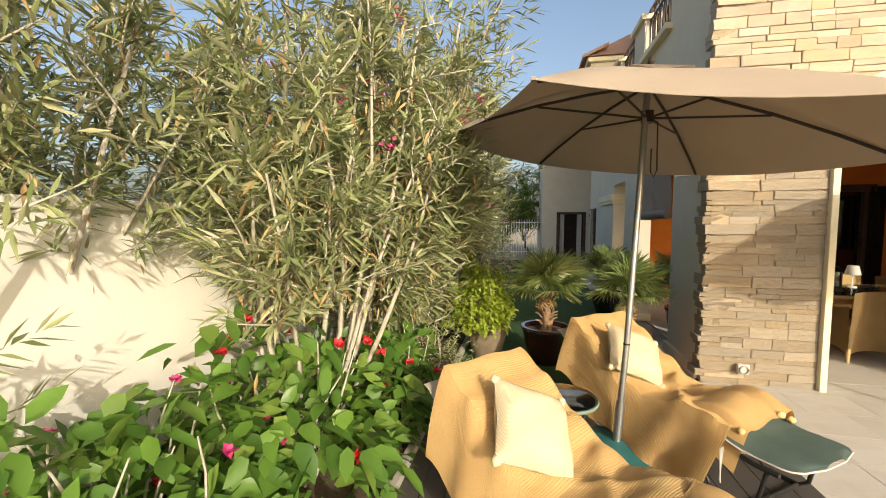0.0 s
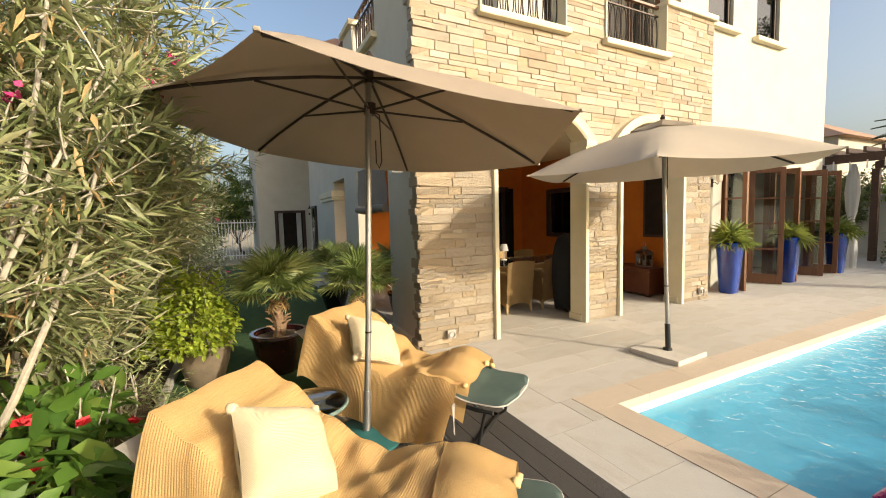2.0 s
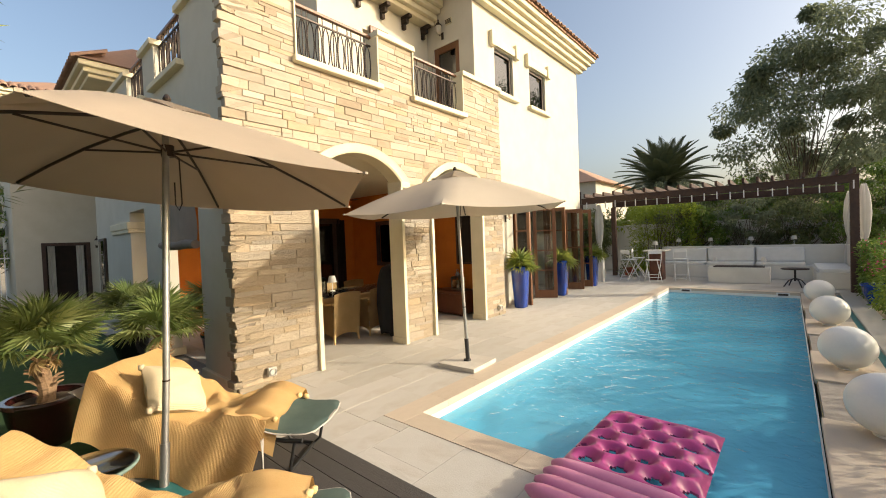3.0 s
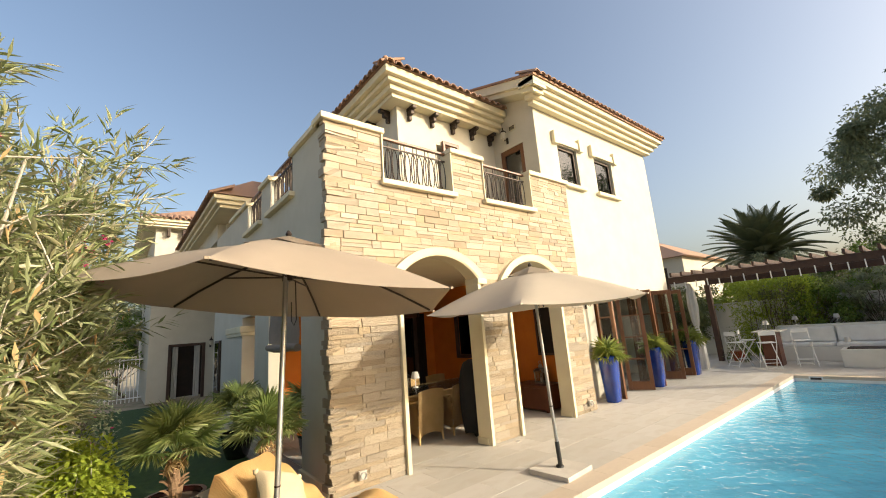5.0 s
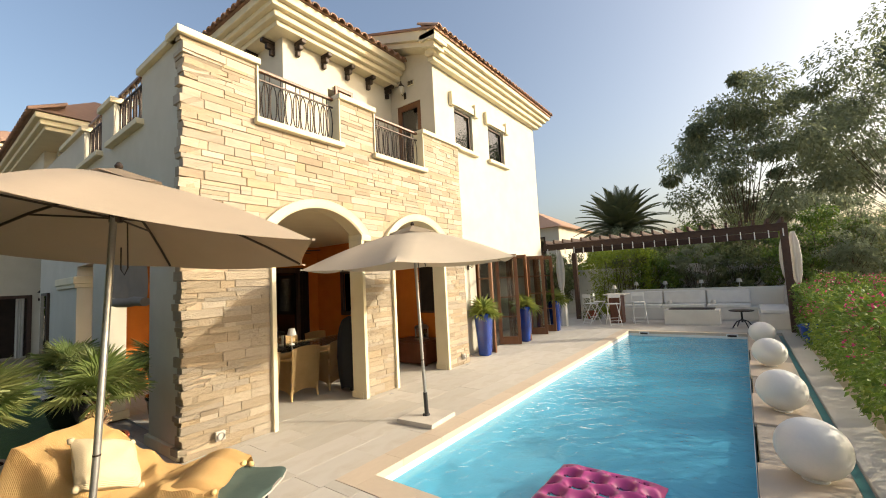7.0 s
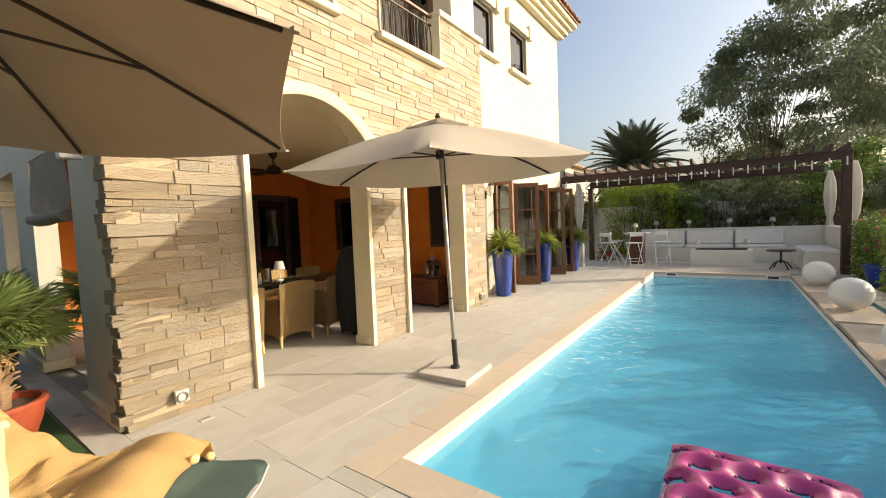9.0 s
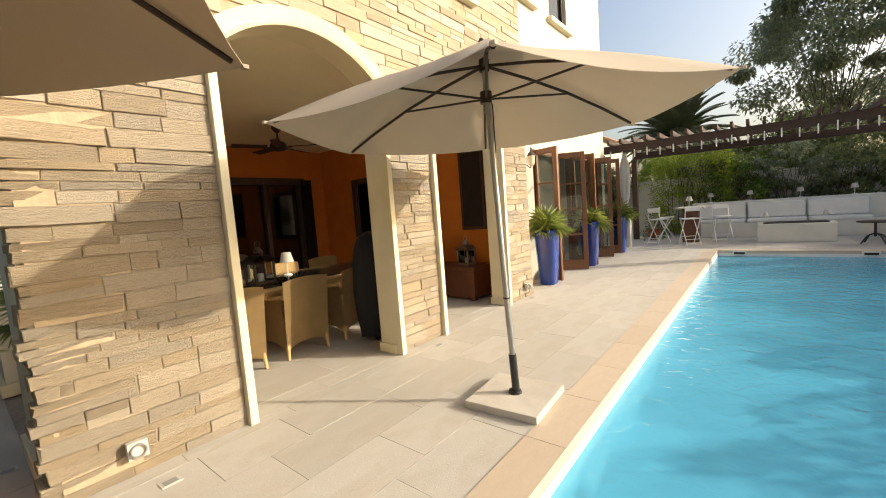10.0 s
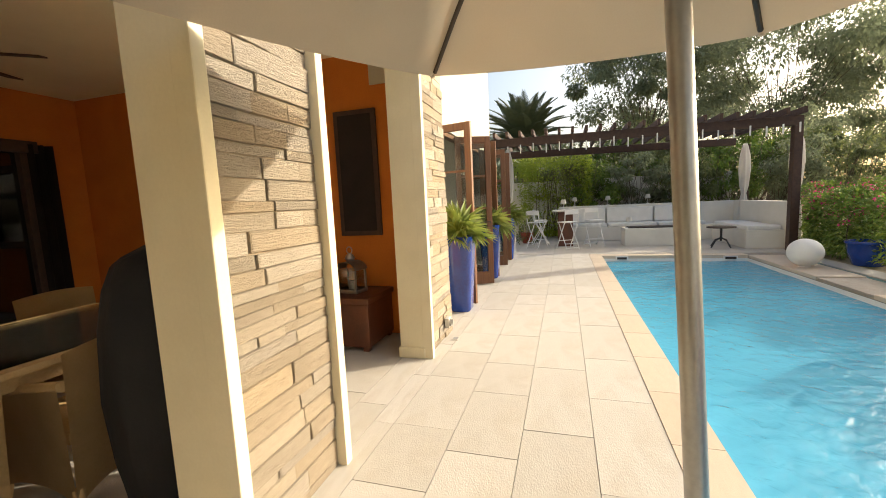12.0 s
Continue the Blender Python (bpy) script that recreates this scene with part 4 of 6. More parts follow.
lounger(.62, 3.75, -55, 1.69, .58, .78, 3, "black framed sun lounger with teal-grey mattress beside the umbrella", .30)
lounger(-.25, 2.36, -42, 1.62, .58, .84, 8, "black framed sun lounger with teal-grey mattress near the flower bed", .30, 1.03)

st = thing("side_table", pose(.275, 2.80, 0), "low round glass side table with dark rim", "side table")
part("tabletop", lathe(bmesh.new(), ((.215, .40), (.22, .404), (.22, .412), (.215, .416)), 40), M_glass, st, "clear glass disc", 40)
bm = bmesh.new(); tube(bm, [(.215 * math.cos(k * math.tau / 32), .215 * math.sin(k * math.tau / 32), .396) for k in range(33)], .012, 8); part("rim", bm, M_seat, st, smooth=60)
for k in range(3):
    a = k * math.tau / 3 + .4; part("leg", tube(bmesh.new(), ((.2 * math.cos(a), .2 * math.sin(a), .39), (.13 * math.cos(a), .13 * math.sin(a), .2), (.19 * math.cos(a), .19 * math.sin(a), .01)), .01, 8), M_blacktube, st, smooth=60)


# ---- potted palms ----
def fan_frond(seed, R=.42, n=22, pet=.38):
    """A fan palm leaf: stalk along +x, pleated fan with drooping tips."""
    g = np.random.default_rng(seed); V, Q = [], []
    def quad(a, b, c, d): i = len(V); V.extend((a, b, c, d)); Q.append((i, i + 1, i + 2, i + 3))
    w = .008
    quad((0, -w, 0), (pet, -w * .7, .03), (pet, w * .7, .03), (0, w, 0)); quad((0, 0, -w), (pet, 0, .03 - w), (pet, 0, .03 + w), (0, 0, w))
    for k in range(n):
        a = radians(-125 + 250 * (k + .5) / n) + g.normal() * .03; r = R * (1 - .18 * abs(k / n - .5)) * g.uniform(.9, 1.08); h = math.radians(250 / n) * .56
        dz = -.10 * (abs(math.sin(a))) - .02
        P = lambda rr, aa, z: (pet + rr * math.cos(aa), rr * math.sin(aa), .03 + z)
        m = .55 * r
        quad(P(0, a, 0), P(m, a - h, .012 + dz * .3), P(r, a, dz - g.uniform(.01, .07)), P(m, a, -.012 + dz * .3)); quad(P(0, a, 0), P(m, a, -.012 + dz * .3), P(r, a, dz - g.uniform(.01, .07)), P(m, a + h, .012 + dz * .3))
    return np.array(V), np.array(Q)


FRONDS = [np_mesh("palm_leaf", *fan_frond(k), M_palm, False) for k in range(5)]
FRONDS_Y = [np_mesh("palm_leaf", *fan_frond(k + 9, .30, 15, .16), M_palm_y, False) for k in range(3)]


def pot(m, r, h, glaze, label, square=False, rim=True, category="plant pot", group="plant pots"):
    p = thing("plant_pot", m, label, category, group)
    if square: pr = [(r * .62, 0), (r * .70, .02), (r * .97, h - .06), (r, h - .05), (r, h), (r * .86, h), (r * .84, h - .07)]
    else: pr = [(r * .60, 0), (r * .66, .015), (r * .90, h * .55), (r * .97, h * .86), (r * 1.02, h - .045), (r * 1.05, h - .03), (r * 1.04, h), (r * .90, h), (r * .88, h - .06)]
    part("body", lathe(bmesh.new(), pr, 32 if not square else 16, square=square), glaze, p, "", 40)
    part("soil", lathe(bmesh.new(), ((r * .85, h - .055), (r * .85, h - .05)), 20 if not square else 16, square=square), M_soil, p)
    return p


def fan_palm(x, y, z, trunk, n, scale, seed, label, fr=FRONDS, mat_trunk=M_palmtrunk, tr=.05):
    g = random.Random(seed)
    t = thing("fan_palm", pose(x, y, z), label, "palm", "potted fan palms")
    if trunk:
        bm = tube(bmesh.new(), [(.015 * math.sin(k), .01 * math.cos(k * 2), trunk * k / 7) for k in range(8)], [tr * (1.25 - .2 * (k % 2)) * (1.1 - .04 * k) for k in range(8)], 10)
        part("trunk", bm, mat_trunk, t, "fibrous brown trunk")
        stub = mesh_of("leaf_base", tube(bmesh.new(), ((0, 0, 0), (.05, 0, .05), (.09, 0, .06)), [.016, .012, .006], 5), mat_trunk)
        for k in range(22):
            shared("leaf_base", stub, t, Matrix.Translation((0, 0, trunk * g.uniform(.15, 1))) @ pose(0, 0, 0, 0, 0, g.uniform(0, 360)) @ Matrix.Translation((tr * .7, 0, 0)))
    for k in range(n):
        e = 84 - 78 * ((k + .5) / n) ** .9
        shared("palm_leaf", fr[k % len(fr)], t, Matrix.Translation((0, 0, trunk)) @ pose(0, 0, 0, 0, 0, k * 137.5 + g.uniform(-14, 14)) @ pose(0, 0, 0, 0, -(e + g.uniform(-8, 8)), 0) @ pose(0, 0, 0, g.uniform(-20, 20), 0, 0) @ Matrix.Diagonal((scale * g.uniform(.85, 1.15),) * 3 + (1,)))
    for k in range(4 if trunk else 0):
        shared("palm_leaf", fr[k % len(fr)], t, Matrix.Translation((0, 0, trunk)) @ pose(0, 0, 0, 0, 0, k * 72 + g.uniform(-20, 20)) @ pose(0, 0, 0, 0, g.uniform(48, 66), 0) @ Matrix.Diagonal((scale * .55,) * 3 + (1,)), "hanging dry leaf").data = DRYF
    return t


DRYF = np_mesh("dry_palm_leaf", *fan_frond(30, .34, 12, .22), M_dry, False)
pot(pose(.24, 4.68, 0), .27, .42, M_glaze_dark, "round glossy oxblood glazed pot on the turf")
fan_palm(.24, 4.68, .36, .42, 26, .70, 1, "fan palm with shaggy trunk in an oxblood glazed pot")
pot(pose(1.16, 4.95, 0), .25, .34, M_terracotta, "round red terracotta glazed pot")
fan_palm(1.16, 4.95, .28, .44, 24, .68, 2, "bushy fan palm in a red pot beside the house")
pot(pose(2.12, 5.86, 0), .26, .46, M_glaze_black, "tall round black glazed pot in the side opening")
fan_palm(2.12, 5.86, .40, .34, 20, .70, 3, "fan palm in a black pot inside the side opening")
pot(pose(1.38, 7.4, 0), .25, .40, M_glaze_black, "round black glazed pot beside the side columns")
fan_palm(1.38, 7.4, .34, .40, 18, .66, 4, "fan palm in a black pot beside the square column")
for k, x in enumerate((8.10, 10.28, 12.55)):
    pot(pose(x, 4.50, 0), .20, .95, M_glaze_blue, "tall tapered square cobalt blue glazed pot by the doors", True, group="blue pots")
    fan_palm(x, 4.50, .89, 0, 11, 1.05, 20 + k, "small yellow-green fan palm in a blue pot", FRONDS_Y)
pot(pose(-.44, 4.71, 0), .24, .40, M_clay, "wide grey-brown clay pot with dark rim")


# ---- shrubs ----
def rods(name, starts, ends, r0, r1, material, parent, bow=.12, seed=0):
    g = random.Random(seed); bm = bmesh.new()
    for a, b in zip(starts, ends):
        a, b = Vector(a), Vector(b); o = Vector((g.uniform(-1, 1), g.uniform(-1, 1), 0)) * bow * (b - a).length
        tube(bm, [a.lerp(b, k / 5) + o * math.sin(math.pi * k / 5) for k in range(6)], [r0 + (r1 - r0) * k / 5 for k in range(6)], 6, False)
    return part(name, bm, material, parent, smooth=60)


def oleander(x, y, stems, H, spread, nshoot, seed, lean=(0, 0), label="tall oleander shrub with pale stems and narrow grey-green leaves", low=.25):
    """Many pale canes from one foot, leafy shoots in whorls on the outer canes."""
    g = np.random.default_rng(seed); rg = random.Random(seed)
    t = thing("oleander", pose(x, y, .02), label, "shrub", "oleanders")
    S, E = [], []
    for k in range(stems):
        a = g.uniform(0, math.tau); d = spread * math.sqrt(g.uniform(.02, 1)); h = H * g.uniform(.55, 1.0) * (1 - .25 * d / spread)
        S.append((.16 * math.cos(a), .16 * math.sin(a), 0)); E.append((d * math.cos(a) + lean[0] * h / H, d * math.sin(a) + lean[1] * h / H, h))
    tagged(rods("cane_cluster", S, E, .023, .007, M_bark, t, .06, seed), kind="stuff")
    S, E = np.array(S), np.array(E); k = g.integers(0, stems, nshoot); f = g.uniform(low, 1.0, nshoot) ** .8
    base = S[k] + (E[k] - S[k]) * f[:, None] + g.normal(size=(nshoot, 3)) * [.05, .05, .03]
    out = (E[k] - S[k]); out[:, 2] *= .35; out += g.normal(size=(nshoot, 3)) * .9 * np.array([1, 1, .7]); out[:, 2] = np.abs(out[:, 2]) * .8 + .25
    out /= np.linalg.norm(out, axis=1, keepdims=True); sl = g.uniform(.18, .48, nshoot)
    tips = base + out * sl[:, None]
    tagged(rods("twig_cluster", base[::3], tips[::3], .006, .003, M_bark, t, .05, seed + 1), kind="stuff")
    per = 15
    q = np.repeat(np.arange(nshoot), per); w = np.tile(np.linspace(.15, 1.0, per), nshoot)
    P = base[q] + out[q] * (sl[q] * w)[:, None]
    rnd = g.normal(size=(len(q), 3)); side = np.cross(out[q], rnd); side /= np.linalg.norm(side, axis=1, keepdims=True)
    D = out[q] * (.35 + .65 * w)[:, None] + side * (1.05 - .55 * w)[:, None]
    part_leaf = new("foliage", leaves("foliage", P, D, .15, .022, M_oleander, .22, seed + 2)); part_leaf.parent = t; tagged(part_leaf, kind="stuff")
    nd = int(nshoot * .9); i = g.integers(0, nshoot, nd)
    dd = new("dry_foliage", leaves("dry_foliage", base[i] + g.normal(size=(nd, 3)) * .08, g.normal(size=(nd, 3)) * [.6, .6, .3] + [0, 0, -.9], .12, .022, M_dry, .1, seed + 3)); dd.parent = t; tagged(dd, "dry tan leaves", kind="stuff")
    nf = max(3, nshoot // 60); i = g.integers(0, nshoot, nf); i = i[np.argsort(tips[i][:, 2])][nf // 3:]
    fp = np.repeat(tips[i], 14, 0) + g.normal(size=(len(i) * 14, 3)) * .028
    fl = new("blossom", leaves("blossom", fp, g.normal(size=(len(fp), 3)) + [0, 0, .6], .035, .03, M_pink, .1, seed + 4)); fl.parent = t; tagged(fl, "pink blossoms", kind="stuff")
    return t


oleander(-1.55, 2.60, 24, 3.9, 1.0, 850, 11, (.05, .05), low=.42)
oleander(-2.85, 1.5, 22, 4.0, 1.2, 760, 18, (.2, -.1), label="dense oleander leaning over the top of the white wall", low=.45)
oleander(-2.80, 3.4, 16, 4.0, 1.2, 500, 19, (.3, 0), label="dense oleander leaning over the top of the white wall", low=.45)
oleander(-1.45, 3.65, 32, 4.5, 1.0, 1500, 12, (.32, .1), low=.2)
oleander(-1.50, 4.9, 30, 3.8, .85, 1300, 13, (.15, .1), low=.12)
oleander(-1.45, 6.2, 26, 3.7, 1.0, 900, 14, (.35, 0), low=.12)
oleander(-1.45, 7.9, 20, 3.5, 1.0, 620, 15, (.45, 0), label="tall dark oleander shrub by the boundary wall", low=.1)
oleander(-1.55, 9.9, 14, 2.9, .9, 360, 16, label="tall dark oleander shrub by the boundary wall", low=.1)
oleander(-1.95, .55, 3, 1.5, .25, 7, 17, (.15, .55), label="leaning oleander shoots against the white wall", low=.8)


def broad_shrub(x, y, rx, ry, H, n, seed, material, length, width, name, label, flower=None, nf=0, lift=0.0, stem=.011):
    g = np.random.default_rng(seed)
    t = thing(name, pose(x, y, .02), label, "shrub")
    ns = 16; a = g.uniform(0, math.tau, ns); S = np.stack([.1 * np.cos(a), .1 * np.sin(a), 0 * a], 1); E = np.stack([rx * .8 * np.cos(a) * g.uniform(.2, 1, ns), ry * .8 * np.sin(a) * g.uniform(.2, 1, ns), H * g.uniform(.5, .95, ns)], 1)
    tagged(rods("stem_cluster", S, E, stem, stem * .36, M_bark, t, .1, seed), kind="stuff")
    u = g.normal(size=(n, 3)); u /= np.linalg.norm(u, axis=1, keepdims=True); u[:, 2] = np.abs(u[:, 2])
    lump = 1 + .22 * np.sin(u[:, 0] * 7 + seed) * np.cos(u[:, 1] * 6) + .15 * np.sin(u[:, 2] * 11 + u[:, 0] * 5)
    P = u * (g.uniform(.35, 1, (n, 1)) ** .5) * lump[:, None] * np.array([rx, ry, H - lift]) + [0, 0, lift]
    D = u * .8 + g.normal(size=(n, 3)) * .6 + [0, 0, -.1]
    lv = new("foliage", leaves("foliage", P, D, length, width, material, .35, seed + 1, .42, oval=width > .02)); lv.parent = t; tagged(lv, kind="stuff")
    if flower:
        i = g.integers(0, n, nf); C = P[i] / np.linalg.norm(P[i] / [rx, ry, H], axis=1, keepdims=True) * 1.10
        for k, c in enumerate(C):
            m = 9; aa = np.arange(m) * math.tau / m; d = u[i[k]] + np.array([.2, -.4, .1])
            pd = np.stack([np.cos(aa), np.sin(aa), .6 + 0 * aa], 1) + d * .5
            fl = new("flower", leaves("flower", np.repeat(c[None], m, 0), pd, .055, .045, flower, .2, seed + k)); fl.parent = t
    return t


broad_shrub(-1.35, 2.15, .62, .75, .98, 900, 31, M_hibiscus, .17, .095, "hibiscus", "broad-leaved green hibiscus with red flowers in the bed", M_red, 20)
broad_shrub(-1.55, 1.25, .55, .70, .88, 760, 32, M_hibiscus, .17, .09, "hibiscus", "broad-leaved green hibiscus with pink flowers in the bed", M_pink, 9)
broad_shrub(-1.25, .35, .50, .60, .72, 520, 33, M_hibiscus, .19, .075, "hibiscus", "broad-leaved green hibiscus in the bed", M_pink, 5)
broad_shrub(-1.0, 3.0, .36, .50, .80, 520, 34, M_hibiscus, .15, .085, "hibiscus", "broad-leaved green hibiscus with red flowers beside the lounger", M_red, 12)
broad_shrub(-.52, 4.68, .38, .38, 1.16, 3600, 35, M_lime, .055, .036, "lime_shrub", "small-leaved lime green shrub above the clay pot", lift=.36, stem=.006)
broad_shrub(-.92, 7.2, .62, 1.3, 2.7, 7000, 38, M_tree_hazed, .06, .032, "bougainvillea", "tall dark bougainvillea with magenta flowers by the lawn", M_pink, 10, lift=.2)
broad_shrub(-.95, 3.85, .45, .6, .7, 900, 36, M_oleander, .11, .018, "low_oleander", "low narrow-leaved shrub in the bed")
broad_shrub(-.7, 6.4, .35, .5, 1.3, 900, 37, M_tree_hazed, .06, .035, "bougainvillea", "dark bougainvillea with magenta flowers by the lawn", M_pink, 8)


# ---- pool side: float, globes, hedge ----
fl = thing("pool_float", pose(2.0, .59, .008, 0, 1.2, 0), "pink inflatable lounge mattress at the pool edge", "pool float")
PITS = [(.50 + 1.16 * (k + .75) / 6.4, ((q + .5 + (.25 if k % 2 else -.25)) / 4 - .5) * .86) for k in range(6) for q in range(4)]
def ftop(u, v):
    e = (1 - abs(2 * u - 1) ** 10) * (1 - abs(2 * v - 1) ** 8); x, y = .50 + u * 1.16, (v - .5) * .86
    pit = max(math.exp(-(((x - px) / .062) ** 2 + ((y - py) / .075) ** 2)) for px, py in PITS)
    return (x, y, .03 + e * (.088 * (1 - pit) + .006 * math.sin(x * 34) * math.sin(y * 31)))
bm = sheet(ftop, 84, 56)
bmesh.ops.delete(bm, geom=[f for f in bm.faces if any(((f.calc_center_median().x - px) / .042) ** 2 + ((f.calc_center_median().y - py) / .052) ** 2 < 1 for px, py in PITS)], context="FACES")
bmesh.ops.solidify(bm, geom=bm.faces[:], thickness=.03)
part("mattress", bm, M_float, fl, "deep pink dimpled vinyl with holes", 60)
for k in range(4):
    def ptop(u, v, k=k):
        a = math.tau * u; r = .066 * (1 - abs(2 * v - 1) ** 8 * .7); return (.07 + k * .122 + r * math.cos(a), (v - .5) * .86, .072 + r * .9 * math.sin(a))
    part("pillow_tube", sheet(ptop, 20, 24), M_float_light, fl, "pale pink pillow tube", 60)


def globe(x, y, r):
    b = thing("globe_lamp", pose(x, y, 0), "white matte plastic globe lamp on the pool edge", "globe lamp", "globe lamps")
    bm = bmesh.new(); bmesh.ops.create_uvsphere(bm, u_segments=40, v_segments=24, radius=r, matrix=Matrix.LocRotScale((0, 0, r * .93 + .012), None, (1, 1, .94)))
    part("shell", bm, M_ball, b, smooth=60)
    part("foot", lathe(bmesh.new(), ((.09, 0), (.09, .02), (.06, .03)), 20), M_whitepaint, b, smooth=40)


for x, y, r in ((4.40, -.80, .25), (6.30, -.72, .25), (8.97, -.72, .25), (11.5, -.70, .25)): globe(x, y, r)
bm = bmesh.new()
for x0, x1 in ((2.6, 4.55), (5.7, 7.0), (8.1, 9.4), (10.6, 12.95)): bx(bm, x0, x1, -1.04, PY0 - .005, -.06, .0, .01)
pv = whole("pool_edge_slabs", bm, M_coping, "brown stone slabs along the overflow edge", "slabs", kind="structure")
whole("overflow_channel", B(2.6, 12.95, -1.12, -1.05, -.03, -.018), M_teal, kind="structure")
whole("pool_south_kerb", B(1.7, 13.5, -1.45, -1.13, -.06, .0, bevel=.01), M_tile, kind="structure")


def hedge(nm, x0, x1, y0, y1, z1, n, seed, material, label, flower=None, nf=0, L=.06, W=.034, z0=.1, base=0):
    g = np.random.default_rng(seed); t = thing(nm, pose((x0 + x1) / 2, (y0 + y1) / 2, base), label, "hedge")
    hx, hy, hz = (x1 - x0) / 2, (y1 - y0) / 2, z1 - z0
    P = g.uniform(-1, 1, (n, 3)); f = g.integers(0, 6, n)
    for ax in range(3):
        P[f == 2 * ax, ax] = 1 - np.abs(g.normal(0, .12, (f == 2 * ax).sum())); P[f == 2 * ax + 1, ax] = -1 + np.abs(g.normal(0, .12, (f == 2 * ax + 1).sum()))
    N = P.copy()
    lump = .10 * np.sin(P[:, 0] * hx * 3.1 + seed) + .08 * np.sin(P[:, 0] * hx * 7.3 + P[:, 1] * 4)
    P = P * [hx, hy, hz / 2] + [0, 0, z0 + hz / 2]; P[:, 2] += lump * (P[:, 2] / z1); P[:, 1] += lump * .8 + g.normal(0, .04, n)
    D = N * [.6, 1, .9] + g.normal(size=(n, 3)) * .7 + [0, 0, .25]
    lv = new("foliage", leaves("foliage", P, D, L, W, material, .25, seed + 1)); lv.parent = t; tagged(lv, kind="stuff")
    k = 26; S = np.stack([g.uniform(-hx, hx, k), g.uniform(-hy, hy, k) * .6, 0 * np.arange(k)], 1); E = S + g.normal(size=(k, 3)) * [.2, .12, .0] + [0, 0, z1 * .85]
    tagged(rods("stem_cluster", S, E, .014, .005, M_darkbark, t, .1, seed), kind="stuff")
    if flower:
        i = g.integers(0, n, nf); i = i[P[i][:, 2] > z1 * .55]; q = np.repeat(P[i], 8, 0) + g.normal(size=(len(i) * 8, 3)) * .045
        fo = new("blossom", leaves("blossom", q, g.normal(size=(len(q), 3)) + [0, 0, .5], .045, .038, flower, .15, seed + 2)); fo.parent = t; tagged(fo, "pink bracts", kind="stuff")
    return t


hedge("hedge", 2.6, 13.6, -2.9, -1.50, 1.15, 42000, 51, M_hedge, "clipped green hedge with pink bougainvillea along the pool", M_pink, 420, .075, .042)
hedge("shrub_bank", 17.2, 18.3, 2.4, 4.6, 2.7, 9000, 54, M_lime, "yellow-green shrub by the terrace wall", None, 0, .09, .045)
hedge("shrub_bank", 12.6, 14.6, -3.6, -2.0, 1.3, 4500, 55, M_hedge, "bougainvillea with pink bracts beside the pergola post", M_pink, 300, .08, .045)
pot(pose(11.6, -1.62, 0), .30, .42, M_glaze_blue, "round blue glazed pot beside the bougainvillea")

# ---- pergola terrace ----
pg = thing("pergola", Matrix(), "dark brown timber pergola over the seating corner", "pergola")
PGZ = 2.62
for x, y in ((13.25, 5.1), (16.05, 4.9), (13.55, -1.42), (17.05, -1.80)): part("post", B(x - .08, x + .08, y - .08, y + .08, 0, PGZ, bevel=.012), M_darkwood, pg)
for xa, xb in ((13.55, 13.15), (17.0, 16.0)):
    pts = B(-.06, .06, 0, 6.5, PGZ, PGZ + .2, bevel=.012, m=Matrix.Translation((xa, -1.5, 0)) @ pose(0, 0, 0, 0, 0, -math.degrees(math.atan2(xb - xa, 6.5))))
    part("beam", pts, M_darkwood, pg)
raft = mesh_of("rafter", B(-.28, 3.1, -.03, .03, 0, .13, bevel=.008), M_darkwood)
hook = mesh_of("hanging_tie", B(-.012, .012, -.012, .012, -.20, 0), M_whitepaint)
tip = mesh_of("rafter_tip", B(-.30, -.281, -.031, .031, 0, .12), M_whitepaint)
for k in range(22):
    y = -1.4 + k * .295; r = shared("rafter", raft, pg, pose(13.50 - k * .0165, y, PGZ + .2)); shared("hanging_tie", hook, pg, pose(13.40 - k * .0165, y, PGZ + .05 - (k % 3) * .02))
for x, y, s in ((13.45, 4.55, 1), (16.5, -1.58, 1), (13.95, -1.62, 1)):
    c = thing("curtain", pose(x, y, 0), "white voile curtain tied to the pergola post", "curtain", "pergola curtains")
    pr = [(0.04, 2.6), (.10, 2.3), (.12, 1.9), (.09, 1.45), (.05, 1.25), (.10, .9), (.12, .4), (.11, .04)]
    bm = bmesh.new(); rg = []
    for r, z in pr[::-1]: rg.append([bm.verts.new((r * (1 + .25 * math.sin(j * 5 * math.tau / 30)) * math.cos(j * math.tau / 30), r * (1 + .25 * math.sin(j * 5 * math.tau / 30)) * math.sin(j * math.tau / 30), z)) for j in range(30)])
    for a, b in zip(rg, rg[1:]):
        for j in range(30): bm.faces.new((a[j], a[(j + 1) % 30], b[(j + 1) % 30], b[j]))
    part("cloth", bm, M_curtain, c, smooth=70)
bn = thing("masonry_bench", Matrix(), "white rendered masonry corner bench with cushions", "bench")
part("seat_base", bx(B(16.2, 17.0, -1.5, 3.4, 0, .42, bevel=.015), 14.0, 16.199, -1.5, -.75, 0, .42, .015), M_white, bn)
part("backrest", bx(B(16.95, 17.15, -1.7, 3.4, .421, 1.05, bevel=.015), 13.95, 16.949, -1.7, -1.5, 0, 1.05, .015), M_white, bn)
for y0, y1 in ((-.6, .6), (.65, 1.95), (2.0, 3.3)):
    part("seat_cushion", B(16.22, 16.93, y0, y1, .422, .52, bevel=.03), M_whitepaint, bn); part("back_cushion", B(16.78, 16.945, y0, y1, .53, .98, bevel=.04), M_whitepaint, bn)
part("seat_cushion", B(14.05, 16.15, -1.45, -.78, .422, .52, bevel=.03), M_whitepaint, bn)
